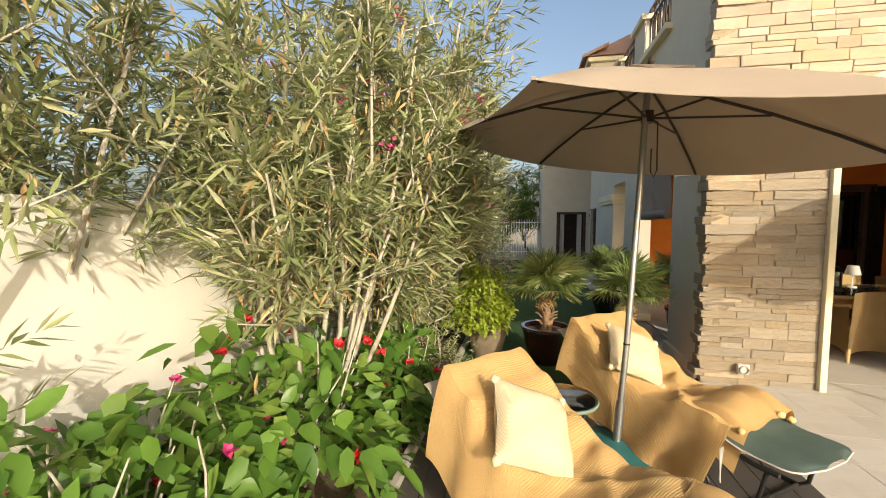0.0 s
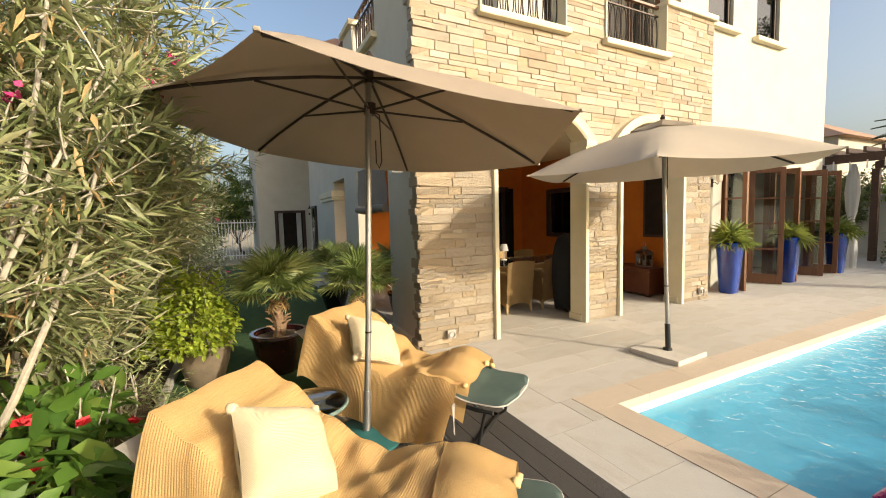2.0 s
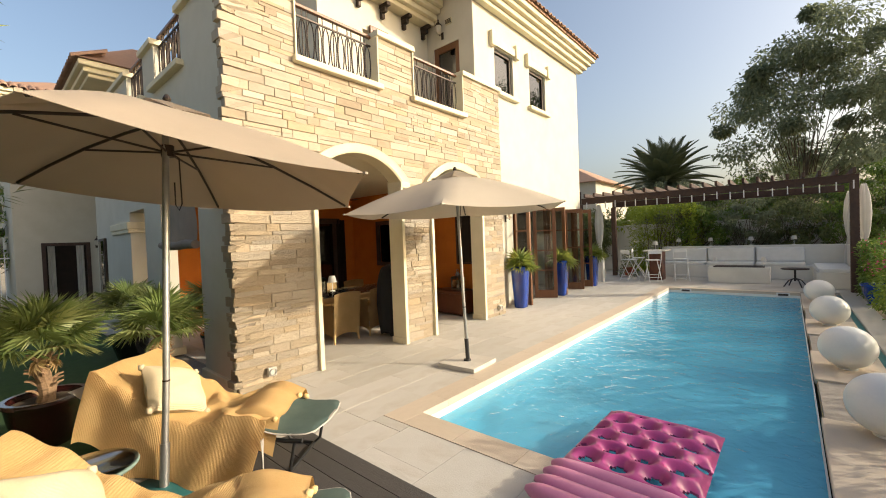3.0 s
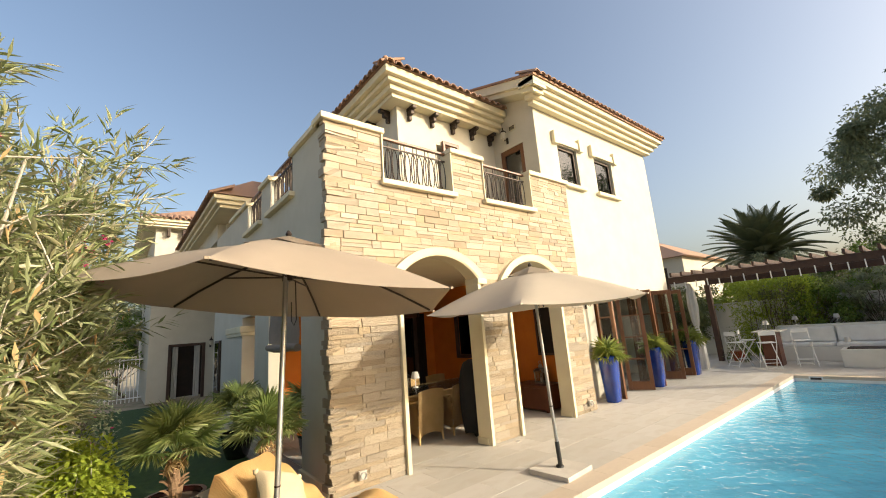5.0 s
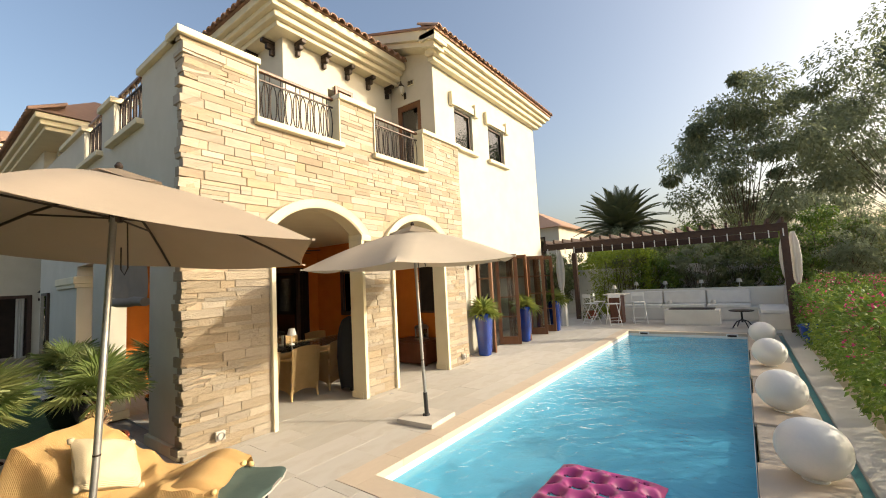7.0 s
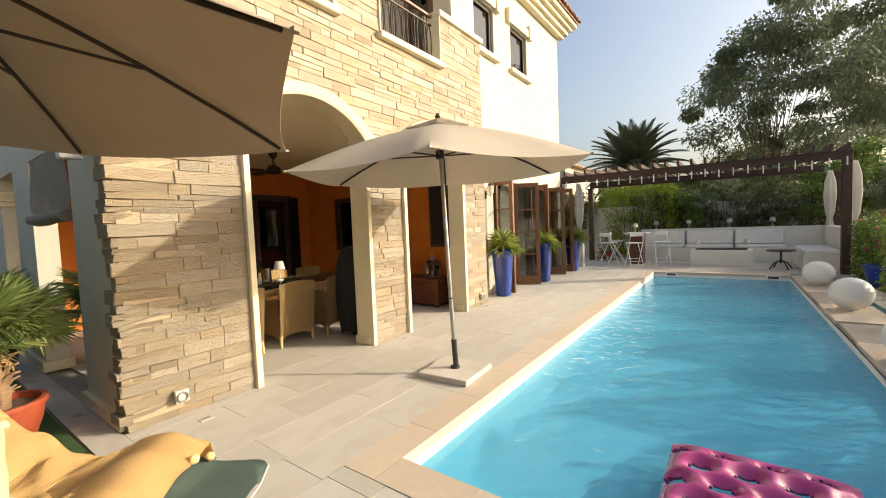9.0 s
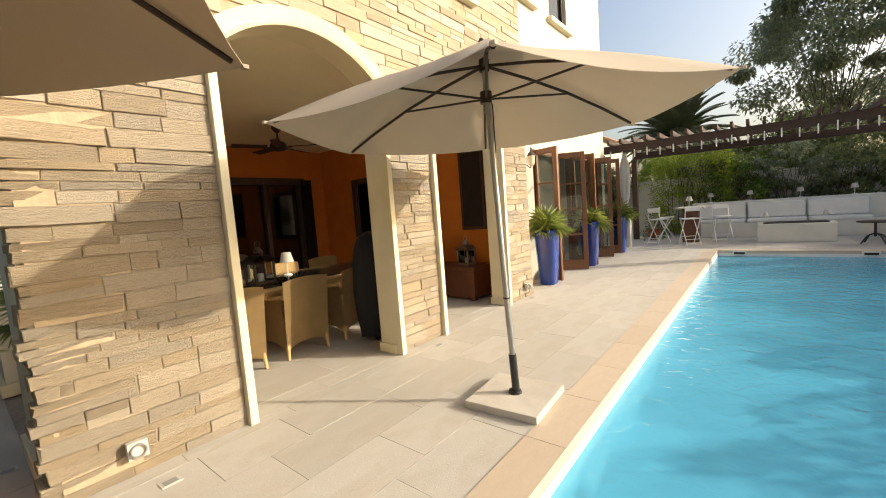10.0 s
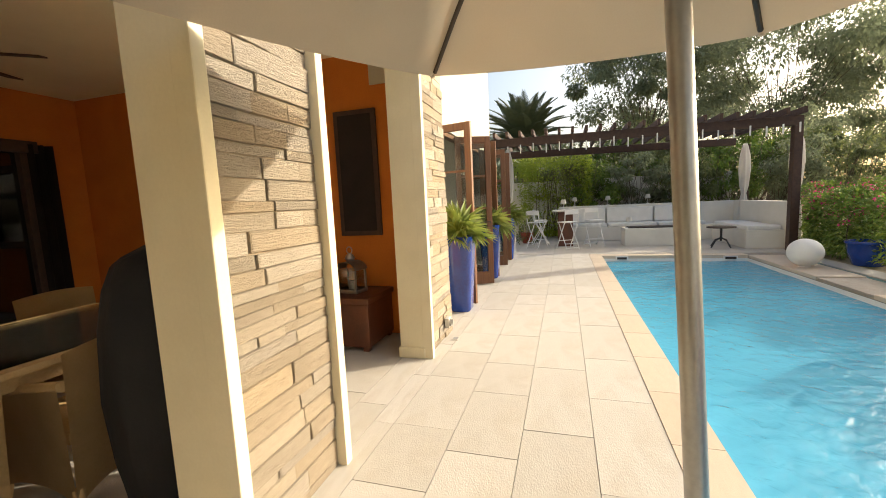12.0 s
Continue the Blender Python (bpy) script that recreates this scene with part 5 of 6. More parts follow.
fp = thing("fire_pit", pose(14.75, .2, 0), "low white rendered fire trough with dark stones", "fire pit")
part("body", B(0, .75, 0, 1.5, 0, .46, bevel=.012), M_white, fp); part("stone_bed", B(.12, .63, .12, 1.38, .461, .49, bevel=.02), M_iron, fp)


def table_lamp(x, y, z, s=1.0, group="cordless table lamps"):
    t = thing("table_lamp", pose(x, y, z), "small white cordless table lamp", "table lamp", group)
    part("base", lathe(bmesh.new(), ((.05 * s, 0), (.05 * s, .012), (.012, .02)), 16), M_whitepaint, t, smooth=40)
    part("stem", tube(bmesh.new(), ((0, 0, .015), (0, 0, .20 * s)), .007, 8), M_whitepaint, t)
    part("shade", lathe(bmesh.new(), ((.085 * s, .17 * s), (.055 * s, .29 * s), (.05 * s, .29 * s)), 20), M_curtain, t, smooth=40)


for y in (2.9, 1.9, .75, -.35): table_lamp(17.05, y, 1.052)
table_lamp(15.1, 1.55, .462); table_lamp(15.1, .35, .462)
tt = thing("bistro_table", pose(14.25, -.34, 0), "round dark metal bistro table with splayed feet", "side table")
part("tabletop", lathe(bmesh.new(), ((.29, .475), (.30, .485), (.30, .50), (.29, .505)), 32), M_iron, tt, smooth=40)
part("column", tube(bmesh.new(), ((0, 0, .16), (0, 0, .48)), .025, 12), M_blacktube, tt)
for k in range(4): a = k * math.pi / 2 + .5; part("foot", tube(bmesh.new(), ((0, 0, .24), (.15 * math.cos(a), .15 * math.sin(a), .18), (.27 * math.cos(a), .27 * math.sin(a), .015)), .016, 8), M_blacktube, tt, smooth=60)


def bar_chair(m):
    c = thing("folding_bar_chair", m, "white metal folding bar chair with backrest", "chair", "bar chairs")
    part("seat", B(-.19, .19, -.19, .19, .70, .725, bevel=.01), M_whitepaint, c)
    part("backrest", B(-.19, .19, .185, .21, .92, 1.04, bevel=.01), M_whitepaint, c)
    for s in (-1, 1):
        part("front_leg", tube(bmesh.new(), ((s * .19, .22, 1.02), (s * .19, .19, .72), (s * .20, -.22, .01)), .012, 6), M_whitepaint, c); part("rear_leg", tube(bmesh.new(), ((s * .17, -.16, .71), (s * .18, .27, .01)), .012, 6), M_whitepaint, c)
    for y, z in ((-.14, .22), (.20, .16), (.24, .05)): part("cross_bar", tube(bmesh.new(), ((-.19, y, z), (.19, y, z)), .009, 6), M_whitepaint, c)
    return c


bc = bar_chair(pose(14.6, 3.95, 0, 0, 0, 60))
for x, y, a in ((14.3, 3.15, 120), (14.9, 2.45, -70), (15.5, 3.9, 10)): copy_thing(bc, pose(x, y, 0, 0, 0, a))
bt = thing("bar_table", pose(15.1, 3.2, 0), "tall wooden bar table with pale top", "table")
part("tabletop", B(-.45, .45, -.35, .35, .97, 1.01, bevel=.01), M_slab, bt)
part("base", B(-.22, .22, -.2, .2, 0, .97, bevel=.01), M_chest, bt)
table_lamp(15.1, 3.25, 1.012)
pot(pose(15.9, 4.35, 0), .2, .34, M_terracotta, "round terracotta pot on the terrace")
broad_shrub(15.9, 4.35, .35, .35, .95, 500, 61, M_shrub, .08, .04, "potted_shrub", "small green shrub in a terracotta pot")

# ---- loggia furniture ----
dt = thing("dining_table", pose(3.34, 5.55, 0), "long wicker dining table with glass top", "dining table")
part("tabletop", B(-.36, 2.5, 0, 1.15, .70, .735, bevel=.008), M_wicker, dt); part("glass_top", B(-.30, 2.44, .06, 1.09, .737, .744), M_table_glass, dt).visible_shadow = False
part("apron", B(-.28, 2.42, .08, 1.07, .62, .699), M_wicker, dt)
for x in (.25, 1.95):
    for y in (.45, .75): part("leg", B(x - .04, x + .04, y - .04, y + .04, 0, .62, bevel=.008), M_wicker, dt)


def arm_chair(m):
    """Wicker armchair: back towards -y."""
    c = thing("wicker_armchair", m, "honey coloured woven wicker dining armchair", "chair", "dining chairs")
    W, Dp = .50, .54
    def back(u, v): x = (u - .5) * W * (1 + .05 * v); return (x, -Dp / 2 - .07 * v + .02 * math.cos((u - .5) * 3), .10 + .06 * (abs(2 * u - 1) < .0) - (.07 * abs(2 * u - 1) ** 2.5) * (1 - v) + .05 * (1 - v) + v * (.74 - .025 * (2 * u - 1) ** 2))
    bm = sheet(back, 16, 20); bmesh.ops.solidify(bm, geom=bm.faces[:], thickness=.035); part("backrest", bm, M_wicker, c, smooth=50)
    for s in (-1, 1):
        def side(u, v, s=s): y = -Dp / 2 + u * Dp; return (s * (W / 2 + .012 * v), y, .10 + .05 * (1 - v) - .07 * abs(2 * u - 1) ** 2.5 * (1 - v) + v * (.52 - .06 * u + .03 * (1 - u)))
        bm = sheet(side, 14, 14); bmesh.ops.solidify(bm, geom=bm.faces[:], thickness=.04 * s); part("arm_panel", bm, M_wicker, c, smooth=50)
        part("armrest", tube(bmesh.new(), [(s * (W / 2 - .01), -Dp / 2 + k * Dp / 6, .655 - .085 * k / 6) for k in range(7)], .026, 8), M_wicker, c, smooth=60)
        for y in (-1, 1): part("leg", tube(bmesh.new(), ((s * (W / 2 - .02), y * (Dp / 2 - .02), .16), (s * (W / 2 - .01), y * (Dp / 2 - .01) * 1.04, 0)), [.026, .016], 8), M_wicker, c, smooth=60)
    part("seat", B(-W / 2 + .02, W / 2 - .02, -Dp / 2 + .03, Dp / 2, .36, .42, bevel=.015), M_wicker, c)
    bm = sheet(lambda u, v: ((u - .5) * W * .95, Dp / 2 - .01, .16 - .06 * abs(2 * u - 1) ** 2.5 * (1 - v) + v * .22), 10, 5); bmesh.ops.solidify(bm, geom=bm.faces[:], thickness=.03); part("front_apron", bm, M_wicker, c, smooth=50)
    return c


ac = arm_chair(pose(3.86, 5.62, 0))
for x, y, a in ((4.58, 5.62, 0), (5.30, 5.62, 0), (3.9, 6.72, 180), (4.6, 6.72, 180), (5.3, 6.72, 180), (3.14, 5.62, 0), (2.78, 6.14, -90), (6.05, 6.1, 90)): copy_thing(ac, pose(x, y, 0, 0, 0, a))


def lantern(m, s, metal, label):
    l = thing("lantern", m, label, "lantern", "lanterns")
    part("base", B(-.11 * s, .11 * s, -.08 * s, .08 * s, 0, .03 * s, bevel=.006), metal, l)
    for x in (-.1, .1):
        for y in (-.07, .07): part("corner_post", B((x - .008) * s, (x + .008) * s, (y - .008) * s, (y + .008) * s, .03 * s, .2 * s), metal, l)
    part("glass", B(-.095 * s, .095 * s, -.065 * s, .065 * s, .03 * s, .2 * s), M_glass, l)
    def dome(u, v): a = math.pi * u; return (.115 * s * math.cos(a), (v - .5) * .17 * s, .2 * s + .075 * s * math.sin(a))
    bm = sheet(dome, 14, 4); bmesh.ops.solidify(bm, geom=bm.faces[:], thickness=.006); part("roof", bm, metal, l, smooth=60)
    part("finial", lathe(bmesh.new(), ((.03 * s, .275 * s), (.045 * s, .30 * s), (.03 * s, .33 * s), (.012 * s, .345 * s)), 14), metal, l, smooth=40)
    part("ring", tube(bmesh.new(), [(.03 * s * math.cos(k * math.tau / 14), 0, .37 * s + .03 * s * math.sin(k * math.tau / 14)) for k in range(15)], .005, 6), metal, l)
    part("candle", lathe(bmesh.new(), ((.028 * s, .03 * s), (.028 * s, .10 * s), (.024 * s, .10 * s)), 14), M_whitepaint, l, smooth=40)


lantern(pose(3.72, 5.95, .745, 0, 0, 8), 1.2, M_iron, "dark metal arched lantern with glass on the dining table")
lantern(pose(3.62, 6.35, .745, 0, 0, 20), 1.25, M_silver, "aged silver arched lantern with glass on the dining table")
table_lamp(4.25, 6.3, .745, 1.0)
p = thing("cushion", pose(5.9, 5.98, .60, 80, 0, 60), "white square seat cushion", "cushion", "chair cushions")
part("cover", pillow(.36, .30, .10), M_whitepaint, p, smooth=60)
# covered barbecue
bq = thing("covered_barbecue", pose(4.64, 5.08, 0), "tall slim heater under a black fabric cover", "covered heater")
bm = bmesh.new(); rg = []
for r, z in ((.24, .06), (.27, .3), (.28, .6), (.26, .9), (.22, 1.08), (.18, 1.18), (.06, 1.23)):
    rg.append([bm.verts.new((r * (1 + .06 * math.sin(j * 4 * math.tau / 36 + z * 2) + .05 * math.sin(j * 9 * math.tau / 36 + z * 3)) * math.cos(j * math.tau / 36), r * .85 * (1 + .07 * math.sin(j * 5 * math.tau / 36 + z)) * math.sin(j * math.tau / 36), z + .02 * math.sin(j * math.tau / 9))) for j in range(36)])
for a, b in zip(rg, rg[1:]):
    for j in range(36): bm.faces.new((a[j], a[(j + 1) % 36], b[(j + 1) % 36], b[j]))
bm.faces.new(rg[-1]); part("cover", bm, M_black, bq, smooth=60)
for s in (-1, 1): part("wheel", tube(bmesh.new(), ((s * .12 - .015, -.1, .045), (s * .12 + .015, -.1, .045)), .045, 14), M_blacktube, bq, smooth=40)
ch = thing("wooden_chest", pose(6.80, 5.45, 0), "red-brown wooden chest against the orange wall", "chest")
part("body", B(-.28, .28, -.45, .45, .04, .46, bevel=.01), M_chest, ch); part("lid", B(-.30, .29, -.47, .47, .461, .52, bevel=.012), M_chest, ch)
for x in (-.24, .24):
    for y in (-.4, .4): part("foot", B(x - .03, x + .03, y - .03, y + .03, 0, .04), M_chest, ch)
lantern(pose(6.78, 5.3, .522, 0, 0, 80), 1.15, M_silver, "grey metal lantern on the wooden chest")
# ceiling fan
fn = thing("ceiling_fan", pose(4.95, 7.40, 2.58), "dark brown five-blade ceiling fan", "ceiling fan")
part("canopy", lathe(bmesh.new(), ((.03, .22), (.07, .27), (.08, .35)), 20), M_iron, fn, smooth=40); part("rod", tube(bmesh.new(), ((0, 0, .06), (0, 0, .24)), .014, 10), M_iron, fn)
part("motor", lathe(bmesh.new(), ((.04, -.06), (.10, -.045), (.13, 0), (.11, .06), (.05, .09)), 24), M_iron, fn, smooth=50)
bm = bmesh.new(); bx(bm, .17, .66, -.065, .065, -.006, .006, .004); bl_me = mesh_of("blade", bm, M_darkwood); ir = mesh_of("blade_iron", B(.08, .20, -.02, .02, -.012, -.004), M_iron)
for k in range(5):
    b = shared("blade", bl_me, fn, pose(0, 0, 0, 0, 0, 72 * k + 20) @ pose(0, 0, 0, 12, 0, 0)); shared("blade_iron", ir, fn, pose(0, 0, 0, 0, 0, 72 * k + 20))
# wall art, curtains, plant and glass doors on the back wall
for k, (x, z) in enumerate(((3.55, 1.75), (4.15, 1.75), (3.55, 1.15), (4.15, 1.15))):
    a = thing("wall_panel", pose(x, 9.385, z), "square embossed silver panel on the orange wall", "picture", "wall panels")
    part("panel", B(-.24, .24, -.03, .0, -.24, .24, bevel=.01), M_art, a)
    bm = bmesh.new(); tube(bm, [(.07 * math.cos(j * math.tau / 20), -.035, .05 * math.sin(j * math.tau / 20)) for j in range(21)], .012, 6); part("rosette", bm, M_silver, a, smooth=60)
dw = thing("window_3", Matrix(), "dark wooden glazed door and curtain in the orange wall", "window", kind="structure")
bm = bmesh.new()
for x in (4.9, 5.66, 6.42): bx(bm, x, x + .08, 9.36, 9.5, 0, 2.25, .006)
bx(bm, 4.8, 6.6, 9.34, 9.398, 2.2, 2.34, .01); part("window_frame", bm, M_darkwood, dw)
part("pane", B(4.98, 6.42, 9.45, 9.46, 0, 2.2), M_dark_glass, dw).visible_shadow = False
bm = sheet(lambda u, v: (5.72 + u * .26 + .05 * v, 9.54 + .03 * math.sin(u * 22), 2.2 - v * 2.1), 30, 6); part("curtain", bm, M_curtain, dw, smooth=70)
for x0 in (4.72, 6.45):
    c = thing("drape", pose(x0, 9.36, 0), "dark brown drape beside the glazed door", "curtain", "dark drapes")
    bm = sheet(lambda u, v: (u * .32, -.02 + .035 * math.sin(u * 20), 2.3 - v * 2.25), 30, 4); bmesh.ops.solidify(bm, geom=bm.faces[:], thickness=.01); part("cloth", bm, M_cloth_room_shade, c, smooth=70)
ew = thing("window_4", Matrix(), "dark framed window in the orange side wall", "window", kind="structure")
bm = bmesh.new()
for a in ((7.26, 7.36, 1.0, 2.2), (8.24, 8.34, 1.0, 2.2), (7.36, 8.24, 2.1, 2.2), (7.36, 8.24, 1.0, 1.1)): bx(bm, 7.05, 7.12, a[0], a[1], a[2], a[3], .006)
part("window_frame", bm, M_darkwood, ew); part("pane", B(7.13, 7.14, 7.36, 8.24, 1.1, 2.1), M_dark_glass, ew)
ap = thing("wall_picture", pose(7.09, 5.30, 1.72), "tall dark framed picture on the orange wall", "picture")
part("frame", B(-.035, 0, -.24, .24, -.65, .65, bevel=.008), M_darkwood, ap); part("canvas", B(-.04, -.036, -.19, .19, -.60, .60), M_cloth_room_shade, ap)
# side wing door with curtains
wd = thing("window_5", Matrix(), "dark glazed garden door with pale curtains in the wing", "window", kind="structure")
bm = bmesh.new()
for a in ((1.25, 1.35, 0, 2.02), (2.35, 2.45, 0, 2.02), (1.35, 2.35, 1.92, 2.02)): bx(bm, a[0], a[1], 17.97, 18.08, a[2], a[3], .006)
part("window_frame", bm, M_darkwood, wd); part("curtain", sheet(lambda u, v: (1.40 + u * .18, 18.15 + .02 * math.sin(u * 20), 1.95 - v * 1.9), 12, 4), M_curtain, wd); part("curtain", sheet(lambda u, v: (2.10 + u * .2, 18.15 + .02 * math.sin(u * 20), 1.95 - v * 1.9), 12, 4), M_curtain, wd)
sl = thing("window_6", Matrix(), "tall narrow dark window in the side wall", "window", kind="structure")
part("window_frame", B(1.70, 1.76, 11.0, 11.6, .3, 1.95, bevel=.006), M_iron, sl); part("pane", B(1.69, 1.698, 11.06, 11.54, .36, 1.89), M_dark_glass, sl)
# far gate
gt = thing("metal_gate", pose(-2.1, 19.5, 0), "white metal picket gate closing the side yard", "gate")
for z in (.15, 1.55): part("rail", B(0, 2.7, -.015, .015, z, z + .04), M_whitepaint, gt)
pk = mesh_of("picket", B(-.012, .012, -.012, .012, .02, 1.7), M_whitepaint)
for k in range(22): shared("picket", pk, gt, pose(.06 + k * .12, 0, 0))


# ---- trees and distance ----
def tree(x, y, H, R, n, seed, label, base=-.06, trunk_h=.35, L=.16, W=.07, cl=26, flat=.6, material=None, tr=.2):
    g = np.random.default_rng(seed); t = thing("tree", pose(x, y, base), label, "tree", "garden trees")
    S, E, C = [], [], []
    fork = np.array([g.normal() * .2, g.normal() * .2, H * trunk_h])
    bm = tube(bmesh.new(), [fork * (k / 5) + [.06 * math.sin(k * 2), .05 * math.cos(k), 0] for k in range(6)], [tr * (1.3 - .11 * k) for k in range(6)], 10); part("trunk", bm, M_darkbark, t, smooth=60)
    for k in range(cl):
        u = g.normal(size=3); u /= np.linalg.norm(u); u[2] = u[2] * .85 + .12
        c = np.array([0, 0, H * .66]) + u * np.array([R, R, H * flat * .5]) * g.uniform(.45, 1.0); C.append(c); S.append(fork * g.uniform(.75, 1)); E.append(c)
    tagged(rods("branchwork", S, E, tr * .11, .008, M_darkbark, t, .08, seed), kind="stuff")
    C = np.array(C); k = g.integers(0, cl, n); rr = R * .21 * g.uniform(.4, 1.5, cl)
    v = g.normal(size=(n, 3)); v /= np.linalg.norm(v, axis=1, keepdims=True)
    P = C[k] + v * (g.uniform(0, 1, (n, 1)) ** .45) * rr[k][:, None] * [1.15, 1.15, .75]
    cr = new("crown", leaves("crown", P, v + g.normal(size=(n, 3)) * .8 - [0, 0, .3], L, W, material or M_tree_hazed, .3, seed + 1)); cr.parent = t; tagged(cr, kind="stuff")


tree(27, -.9, 11.0, 4.0, 24000, 71, "large grey-green tree beyond the garden wall", trunk_h=.28, cl=48, L=.21, W=.10, flat=.98)
tree(30.5, -8, 12.6, 5.4, 26000, 72, "large spreading tree beyond the hedge", trunk_h=.28, cl=56, L=.24, W=.11, flat=.98)
for k, (x, y, h, r) in enumerate(((18.0, 6.3, 2.3, .9), (17.9, 2.3, 2.2, .9), (17.95, .9, 2.5, 1.0), (17.9, -.5, 2.3, .95), (18.0, -1.9, 2.6, 1.0), (17.9, -3.4, 2.5, 1.0), (17.8, -4.9, 2.6, 1.1))):
    tree(x, y, h, r, 4200, 230 + k, "loose olive green shrub between the bench and the white wall", trunk_h=.22, cl=40, L=.10, W=.05, flat=1.1, material=(M_shrub, M_hedge, M_tree_hazed)[k % 3], tr=.05)
for k, (x, y, h) in enumerate(((-1.3, 21.2, 3.2), (.1, 22.0, 3.6))): tree(x, y, h, 1.4, 4200, 240 + k, "bright green shrub behind the side gate", trunk_h=.2, cl=36, L=.14, W=.07, flat=1.1, material=M_hedge, tr=.06)
for k, (x, y, h, r, mt) in enumerate(((18.9, 6.6, 2.7, 1.2, M_shrub), (19.4, 4.7, 2.8, 1.3, M_lime), (19.3, 2.9, 3.0, 1.3, M_shrub), (19.8, 1.2, 3.3, 1.5, M_hedge), (19.4, -.7, 3.1, 1.4, M_shrub), (19.7, -2.6, 3.4, 1.6, M_hedge), (19.4, -4.4, 3.0, 1.4, M_shrub), (21.6, 3.8, 3.8, 1.8, M_tree_hazed), (21.8, .2, 4.0, 1.9, M_shrub), (21.8, -3.8, 4.2, 2.0, M_tree_hazed))):
    tree(x, y, h, r, 5200, 200 + k, "loose garden shrub behind the white terrace wall", trunk_h=.18, cl=46, L=.13, W=.065, flat=1.05, material=mt, tr=.07)
tree(34, -16, 11, 5.0, 16000, 73, "large dark tree in the park", cl=50, L=.28, W=.13, flat=.9)
tree(45, -4, 9, 5, 6000, 76, "distant dark green park tree", cl=24, L=.32, W=.14)
tree(50, -22, 9, 5, 6000, 78, "distant dark green park tree", cl=24, L=.32, W=.14)
tree(30, 3.2, 4.4, 2.6, 4000, 79, "low round tree behind the far wall", cl=22)
tree(1, 26, 6.5, 2.6, 4000, 80, "small tree behind the side gate", cl=20)
dp = thing("date_palm", pose(26.5, 5.3, -.06), "date palm with arching grey-green fronds", "palm")
part("trunk", tube(bmesh.new(), [(.05 * math.sin(k), 0, k * .55) for k in range(9)], .22, 10), M_palmtrunk, dp)
V, Q = [], []
g = np.random.default_rng(5)
for s in np.linspace(.06, 1, 36):
    x, z = 2.7 * s, 1.0 * s - 1.5 * s * s * .9; w = .34 * math.sin(math.pi * min(1, s * .9 + .08)) + .05
    for sg in (-1, 1):
        j = len(V); V += [(x - .03, 0, z), (x + .03, 0, z), (x + .19, sg * w, z - .10), (x + .14, sg * w, z - .11)]; Q.append((j, j + 1, j + 2, j + 3))
    j = len(V); V += [(x, -.02, z), (x + .08, -.02, z + .02), (x + .08, .02, z + .02), (x, .02, z)]; Q.append((j, j + 1, j + 2, j + 3))
fr_me = np_mesh("frond", np.array(V), np.array(Q), M_date, False)
for k in range(90): e = 78 - 108 * (k / 90); shared("frond", fr_me, dp, Matrix.Translation((0, 0, 4.45)) @ pose(0, 0, 0, 0, 0, k * 137.5) @ pose(0, 0, 0, g.uniform(-15, 15), -e, 0))
fh = thing("villa", pose(31, 12.5, -.06), "distant cream villa with tiled roof and stone corners", "house")
part("wall", B(-4, 4, -3, 3, 0, 5.2), M_plaster, fh)
bm = bmesh.new(); a = [bm.verts.new(c) for c in ((-4.4, -3.4, 5.2), (4.4, -3.4, 5.2), (4.4, 3.4, 5.2), (-4.4, 3.4, 5.2))]; tp = [bm.verts.new((-1.2, 0, 7)), bm.verts.new((1.2, 0, 7))]
for f in ((a[0], a[1], tp[1], tp[0]), (a[1], a[2], tp[1]), (a[2], a[3], tp[0], tp[1]), (a[3], a[0], tp[0]), a[::-1]): bm.faces.new(f)
part("roof", bm, M_roof, fh)
for y in (-2, .2): w = part("window", B(-4.03, -3.99, y, y + 1.1, 3.2, 4.6), M_iron, fh); part("pane", B(-4.05, -4.031, y + .1, y + 1.0, 3.3, 4.5), M_dark_glass, w)
part("balcony", B(-4.6, -4.001, -2.6, 2.2, 2.4, 3.1, bevel=.02), M_stone, fh)
hedge("far_woods", 60, 62, -90, 30, 6, 9000, 91, M_tree_hazed, "distant line of dark trees", None, 0, .9, .5)

# ---- pieces: paving, deck, coping, stones ----
unit_tile = mesh_of("paving_tile", B(-.5, .5, -.5, .5, -1, 0), M_tile)


def pave(parent, x0, x1, y0, y1, w, l, seed):
    g = random.Random(seed); y = y0; n = 0
    while y < y1 - .02:
        b = min(w, y1 - y); x = x0 - g.uniform(0, l * .9)
        while x < x1 - .01:
            q = l * g.choice((.75, 1, 1, 1.3)); xa, xb = max(x, x0), min(x + q, x1); x += q
            if xb - xa > .06:
                shared("paving_tile", unit_tile, parent, Matrix.LocRotScale(((xa + xb) / 2, y + b / 2, g.uniform(-.0012, .0012)), None, (xb - xa - .0035, b - .0035, .02))); n += 1
        y += b
    return n


NX = PX0 - .26
pave(slab, 1.95, 7.08, FB, 9.4, .6, .9, 1); pave(slab, 1.95, 7.08, FY, FB, .34, .8, 8); pave(slab, 1.72, 13.3, PY1 + .26, FY, .4, .72, 2); pave(slab, 7.28, 13.3, FY, MY, .44, .8, 3)
pave(slab, 13.3, 18.5, -1.9, 9, .9, 1.3, 4); pave(slab, 1.72, NX, -1.4, PY1 + .26, .62, .66, 5); pave(slab, -.74, 1.72, 3.06, 3.98, .46, .7, 6); pave(slab, 1.51, 1.72, 3.98, 16, .9, .3, 7)
unit_cop = mesh_of("coping_stone", bx(bmesh.new(), -.5, .5, -.5, .5, -1, 0), M_coping)
cop = new("coping"); tagged(cop, "", "", "", "structure")
n = 17
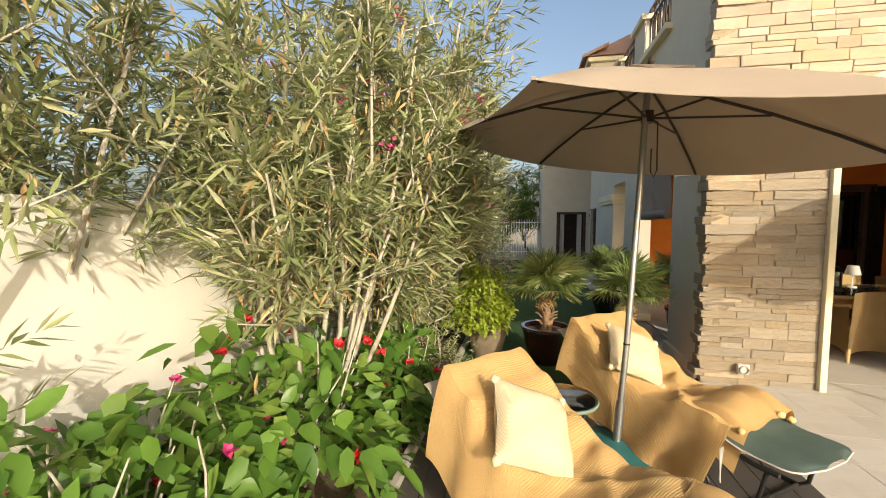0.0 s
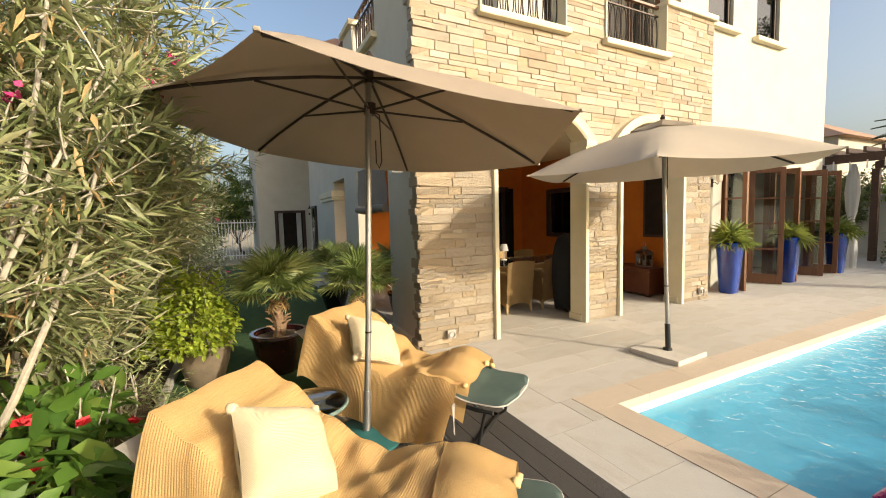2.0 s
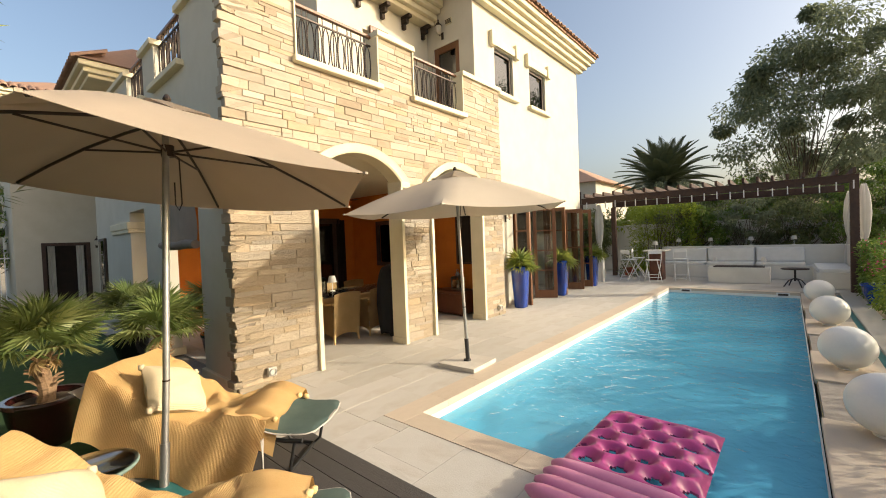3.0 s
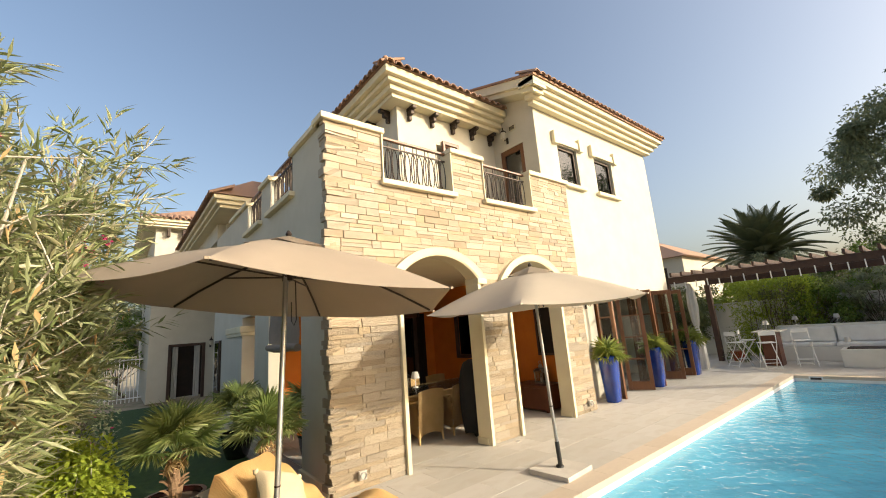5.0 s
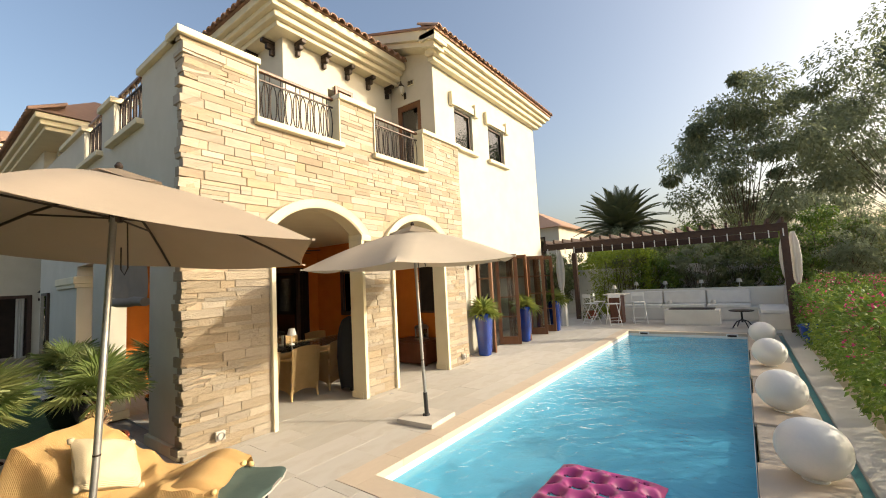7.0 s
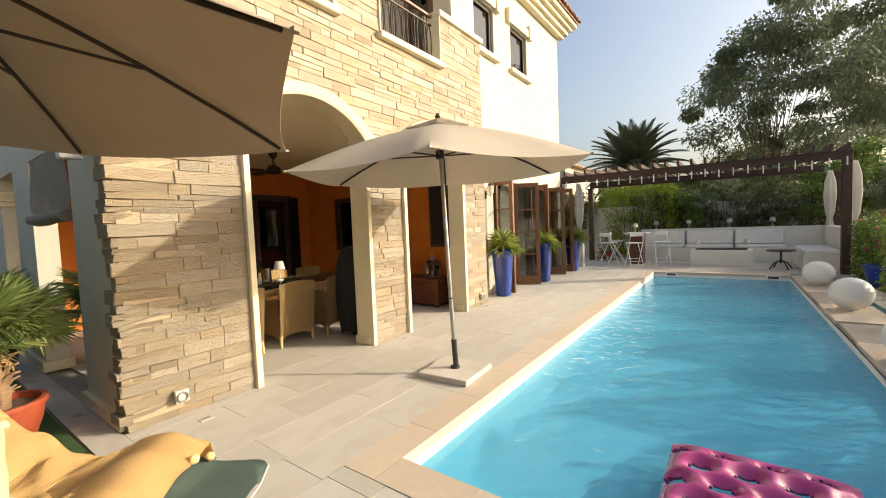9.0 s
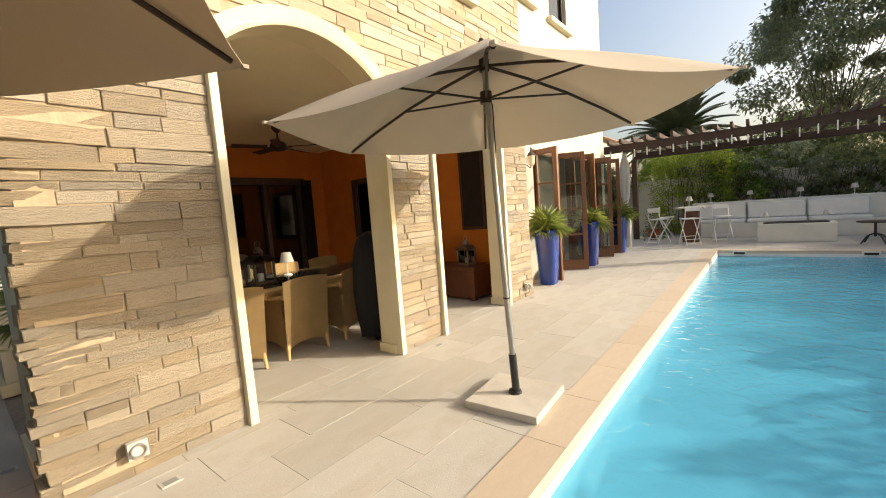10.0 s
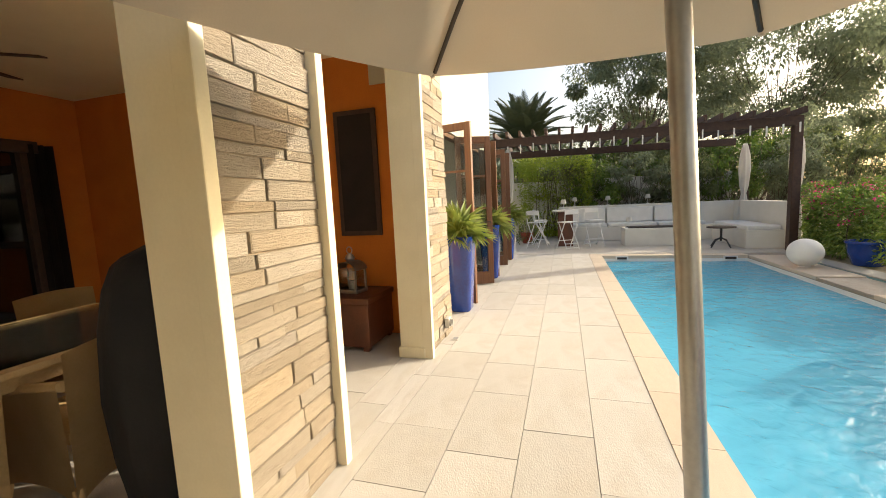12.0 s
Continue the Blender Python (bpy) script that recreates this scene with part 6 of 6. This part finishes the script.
for k in range(n):
    w = (PX1 + .26 - NX) / n; shared("coping_stone", unit_cop, cop, Matrix.LocRotScale((NX + (k + .5) * w, PY1 + .13, .004), None, (w - .004, .258, .07)))
for k in range(5):
    w = (PY1 - PY0) / 5
    for x in (PX0 - .13, PX1 + .13): shared("coping_stone", unit_cop, cop, Matrix.LocRotScale((x, PY0 + (k + .5) * w, .004), None, (.258, w - .004, .07)))
for x, y in ((PX1 - .02, 2.0), (PX1 - .02, -.1)):
    # the mouth is a solid dark box, its colour standing for the opening's shade
    sk = thing("pool_skimmer", pose(x, y, -.05), "small white skimmer mouth in the pool wall", "skimmer", "pool skimmers"); part("frame", B(-.012, .01, -.13, .13, -.05, .04, bevel=.004), M_whitepaint, sk); part("mouth", B(-.02, -.013, -.10, .10, -.03, .02), M_iron, sk)
deck = new("deck"); tagged(deck, "dark grey composite deck boards", "deck", "", "structure")
unit_pl = mesh_of("deck_board", B(-.5, .5, -.5, .5, -1, 0), M_deck)
for k in range(17): shared("deck_board", unit_pl, deck, Matrix.LocRotScale((-.66 + k * .1455, .5, .006), None, (.139, 5.1, .024)))

STONES = []
for k in range(18):
    g = random.Random(k); bm = bmesh.new(); i0 = .5; j = lambda a: g.uniform(-a, a)
    back = [bm.verts.new(c) for c in ((-.5, 1, -.5), (.5, 1, -.5), (.5, 1, .5), (-.5, 1, .5))]
    rim = [bm.verts.new(c) for c in ((-.5 + abs(j(.02)), .09, -.5 + abs(j(.07))), (.5 - abs(j(.02)), .09 + j(.03), -.5 + abs(j(.07))), (.5 - abs(j(.02)), .09, .5 - abs(j(.07))), (-.5 + abs(j(.02)), .09 + j(.03), .5 - abs(j(.07))))]
    mid = [bm.verts.new((x, j(.13), z)) for x, z in ((-.475, -.42 + j(.05)), (0 + j(.2), -.44), (.475, -.42 + j(.05)), (.475, .42 + j(.05)), (0 + j(.2), .44), (-.475, .42 + j(.05)))]
    for q in range(4): bm.faces.new((back[q], back[(q + 1) % 4], rim[(q + 1) % 4], rim[q]))
    r, m_ = rim, mid
    for f in ((r[0], r[1], m_[2], m_[1], m_[0]), (r[1], r[2], m_[3], m_[2]), (r[2], r[3], m_[5], m_[4], m_[3]), (r[3], r[0], m_[0], m_[5]), (m_[0], m_[1], m_[4], m_[5]), (m_[1], m_[2], m_[3], m_[4])): bm.faces.new(f)
    bmesh.ops.recalc_face_normals(bm, faces=bm.faces[:]); me = bpy.data.meshes.new("stone"); bm.to_mesh(me); bm.free(); me.materials.append(M_stone); STONES.append(me)
STONES_J = [(np.array([v.co[:] for v in me.vertices]), [tuple(p.vertices) for p in me.polygons]) for me in STONES]
far_v, far_f = [], []


def stones(x0, x1, z0, z1, seed, single, corner=False, clip=None):
    g = random.Random(seed); z = z0
    while z < z1 - .01:
        h = min(g.choice((.045, .06, .075, .09, .11)), z1 - z)
        if z1 - z - h < .035: h = z1 - z
        x = x0
        while x < x1 - .005:
            w = g.uniform(.13, .50)
            if x1 - x - w < .1: w = x1 - x
            split = h > .09 and g.random() < .25
            for a, b in (((0, .5), (.5, 1)) if split else ((0, 1),)):
                za, zb = z + h * a, z + h * b; xc, zc = x + w / 2, (za + zb) / 2
                first = corner and x == x0
                if not (clip and clip(xc, za, w)):
                    d = g.uniform(.006, .021); ww, xo = w - .0015, xc
                    yb = FY + .004
                    if first: ex = g.uniform(.0, .05); ww += ex; xo -= ex / 2; yb = FY + g.uniform(.06, .20)
                    k = g.randrange(18); m = Matrix.LocRotScale((xo, FY - d, zc), Euler((0, radians(g.uniform(-1.3, 1.3)), 0)), (ww, d + yb - FY, zb - za - .001))
                    if single: shared("stone", STONES[k], wall_south, m)
                    else:
                        V, F = STONES_J[k]; o = len(far_v); far_v.extend((V * [ww, d + yb - FY, zb - za - .001] + [xo, FY - d, zc]).tolist()); far_f.extend([tuple(i + o for i in f) for f in F])
            x += w
        z += h


def arch_clip(xc, za, w):
    for x0, x1, zs, rise in ARCHES:
        if x0 - .19 - w * .35 < xc < x1 + .19 + w * .35:
            t = (min(max(xc, x0 - .19), x1 + .19) - (x0 + x1) / 2) / ((x1 - x0) / 2 + .19)
            if za < zs + (rise + .13) * (1 - t * t) - .03: return True
    return False


stones(1.74, 2.745, 0, 2.5, 1, True, True); stones(4.335, 4.975, 0, 2.5, 2, True); stones(6.525, 7.28, 0, 2.5, 3, True)
stones(1.74, 7.28, 2.5, 3.92, 4, False, True, arch_clip)
for x0, x1, s, c in ((1.74, 2.60, 5, True), (3.95, 4.68, 6, False), (6.02, 7.28, 7, False)): stones(x0, x1, 3.92 if s == 5 else 4.0, TOP, s, False, c)
me = bpy.data.meshes.new("upper_stones"); me.from_pydata(far_v, [], far_f); me.materials.append(M_stone_j)
us = new("upper_stones", me); us.parent = wall_south; tagged(us, kind="stuff")
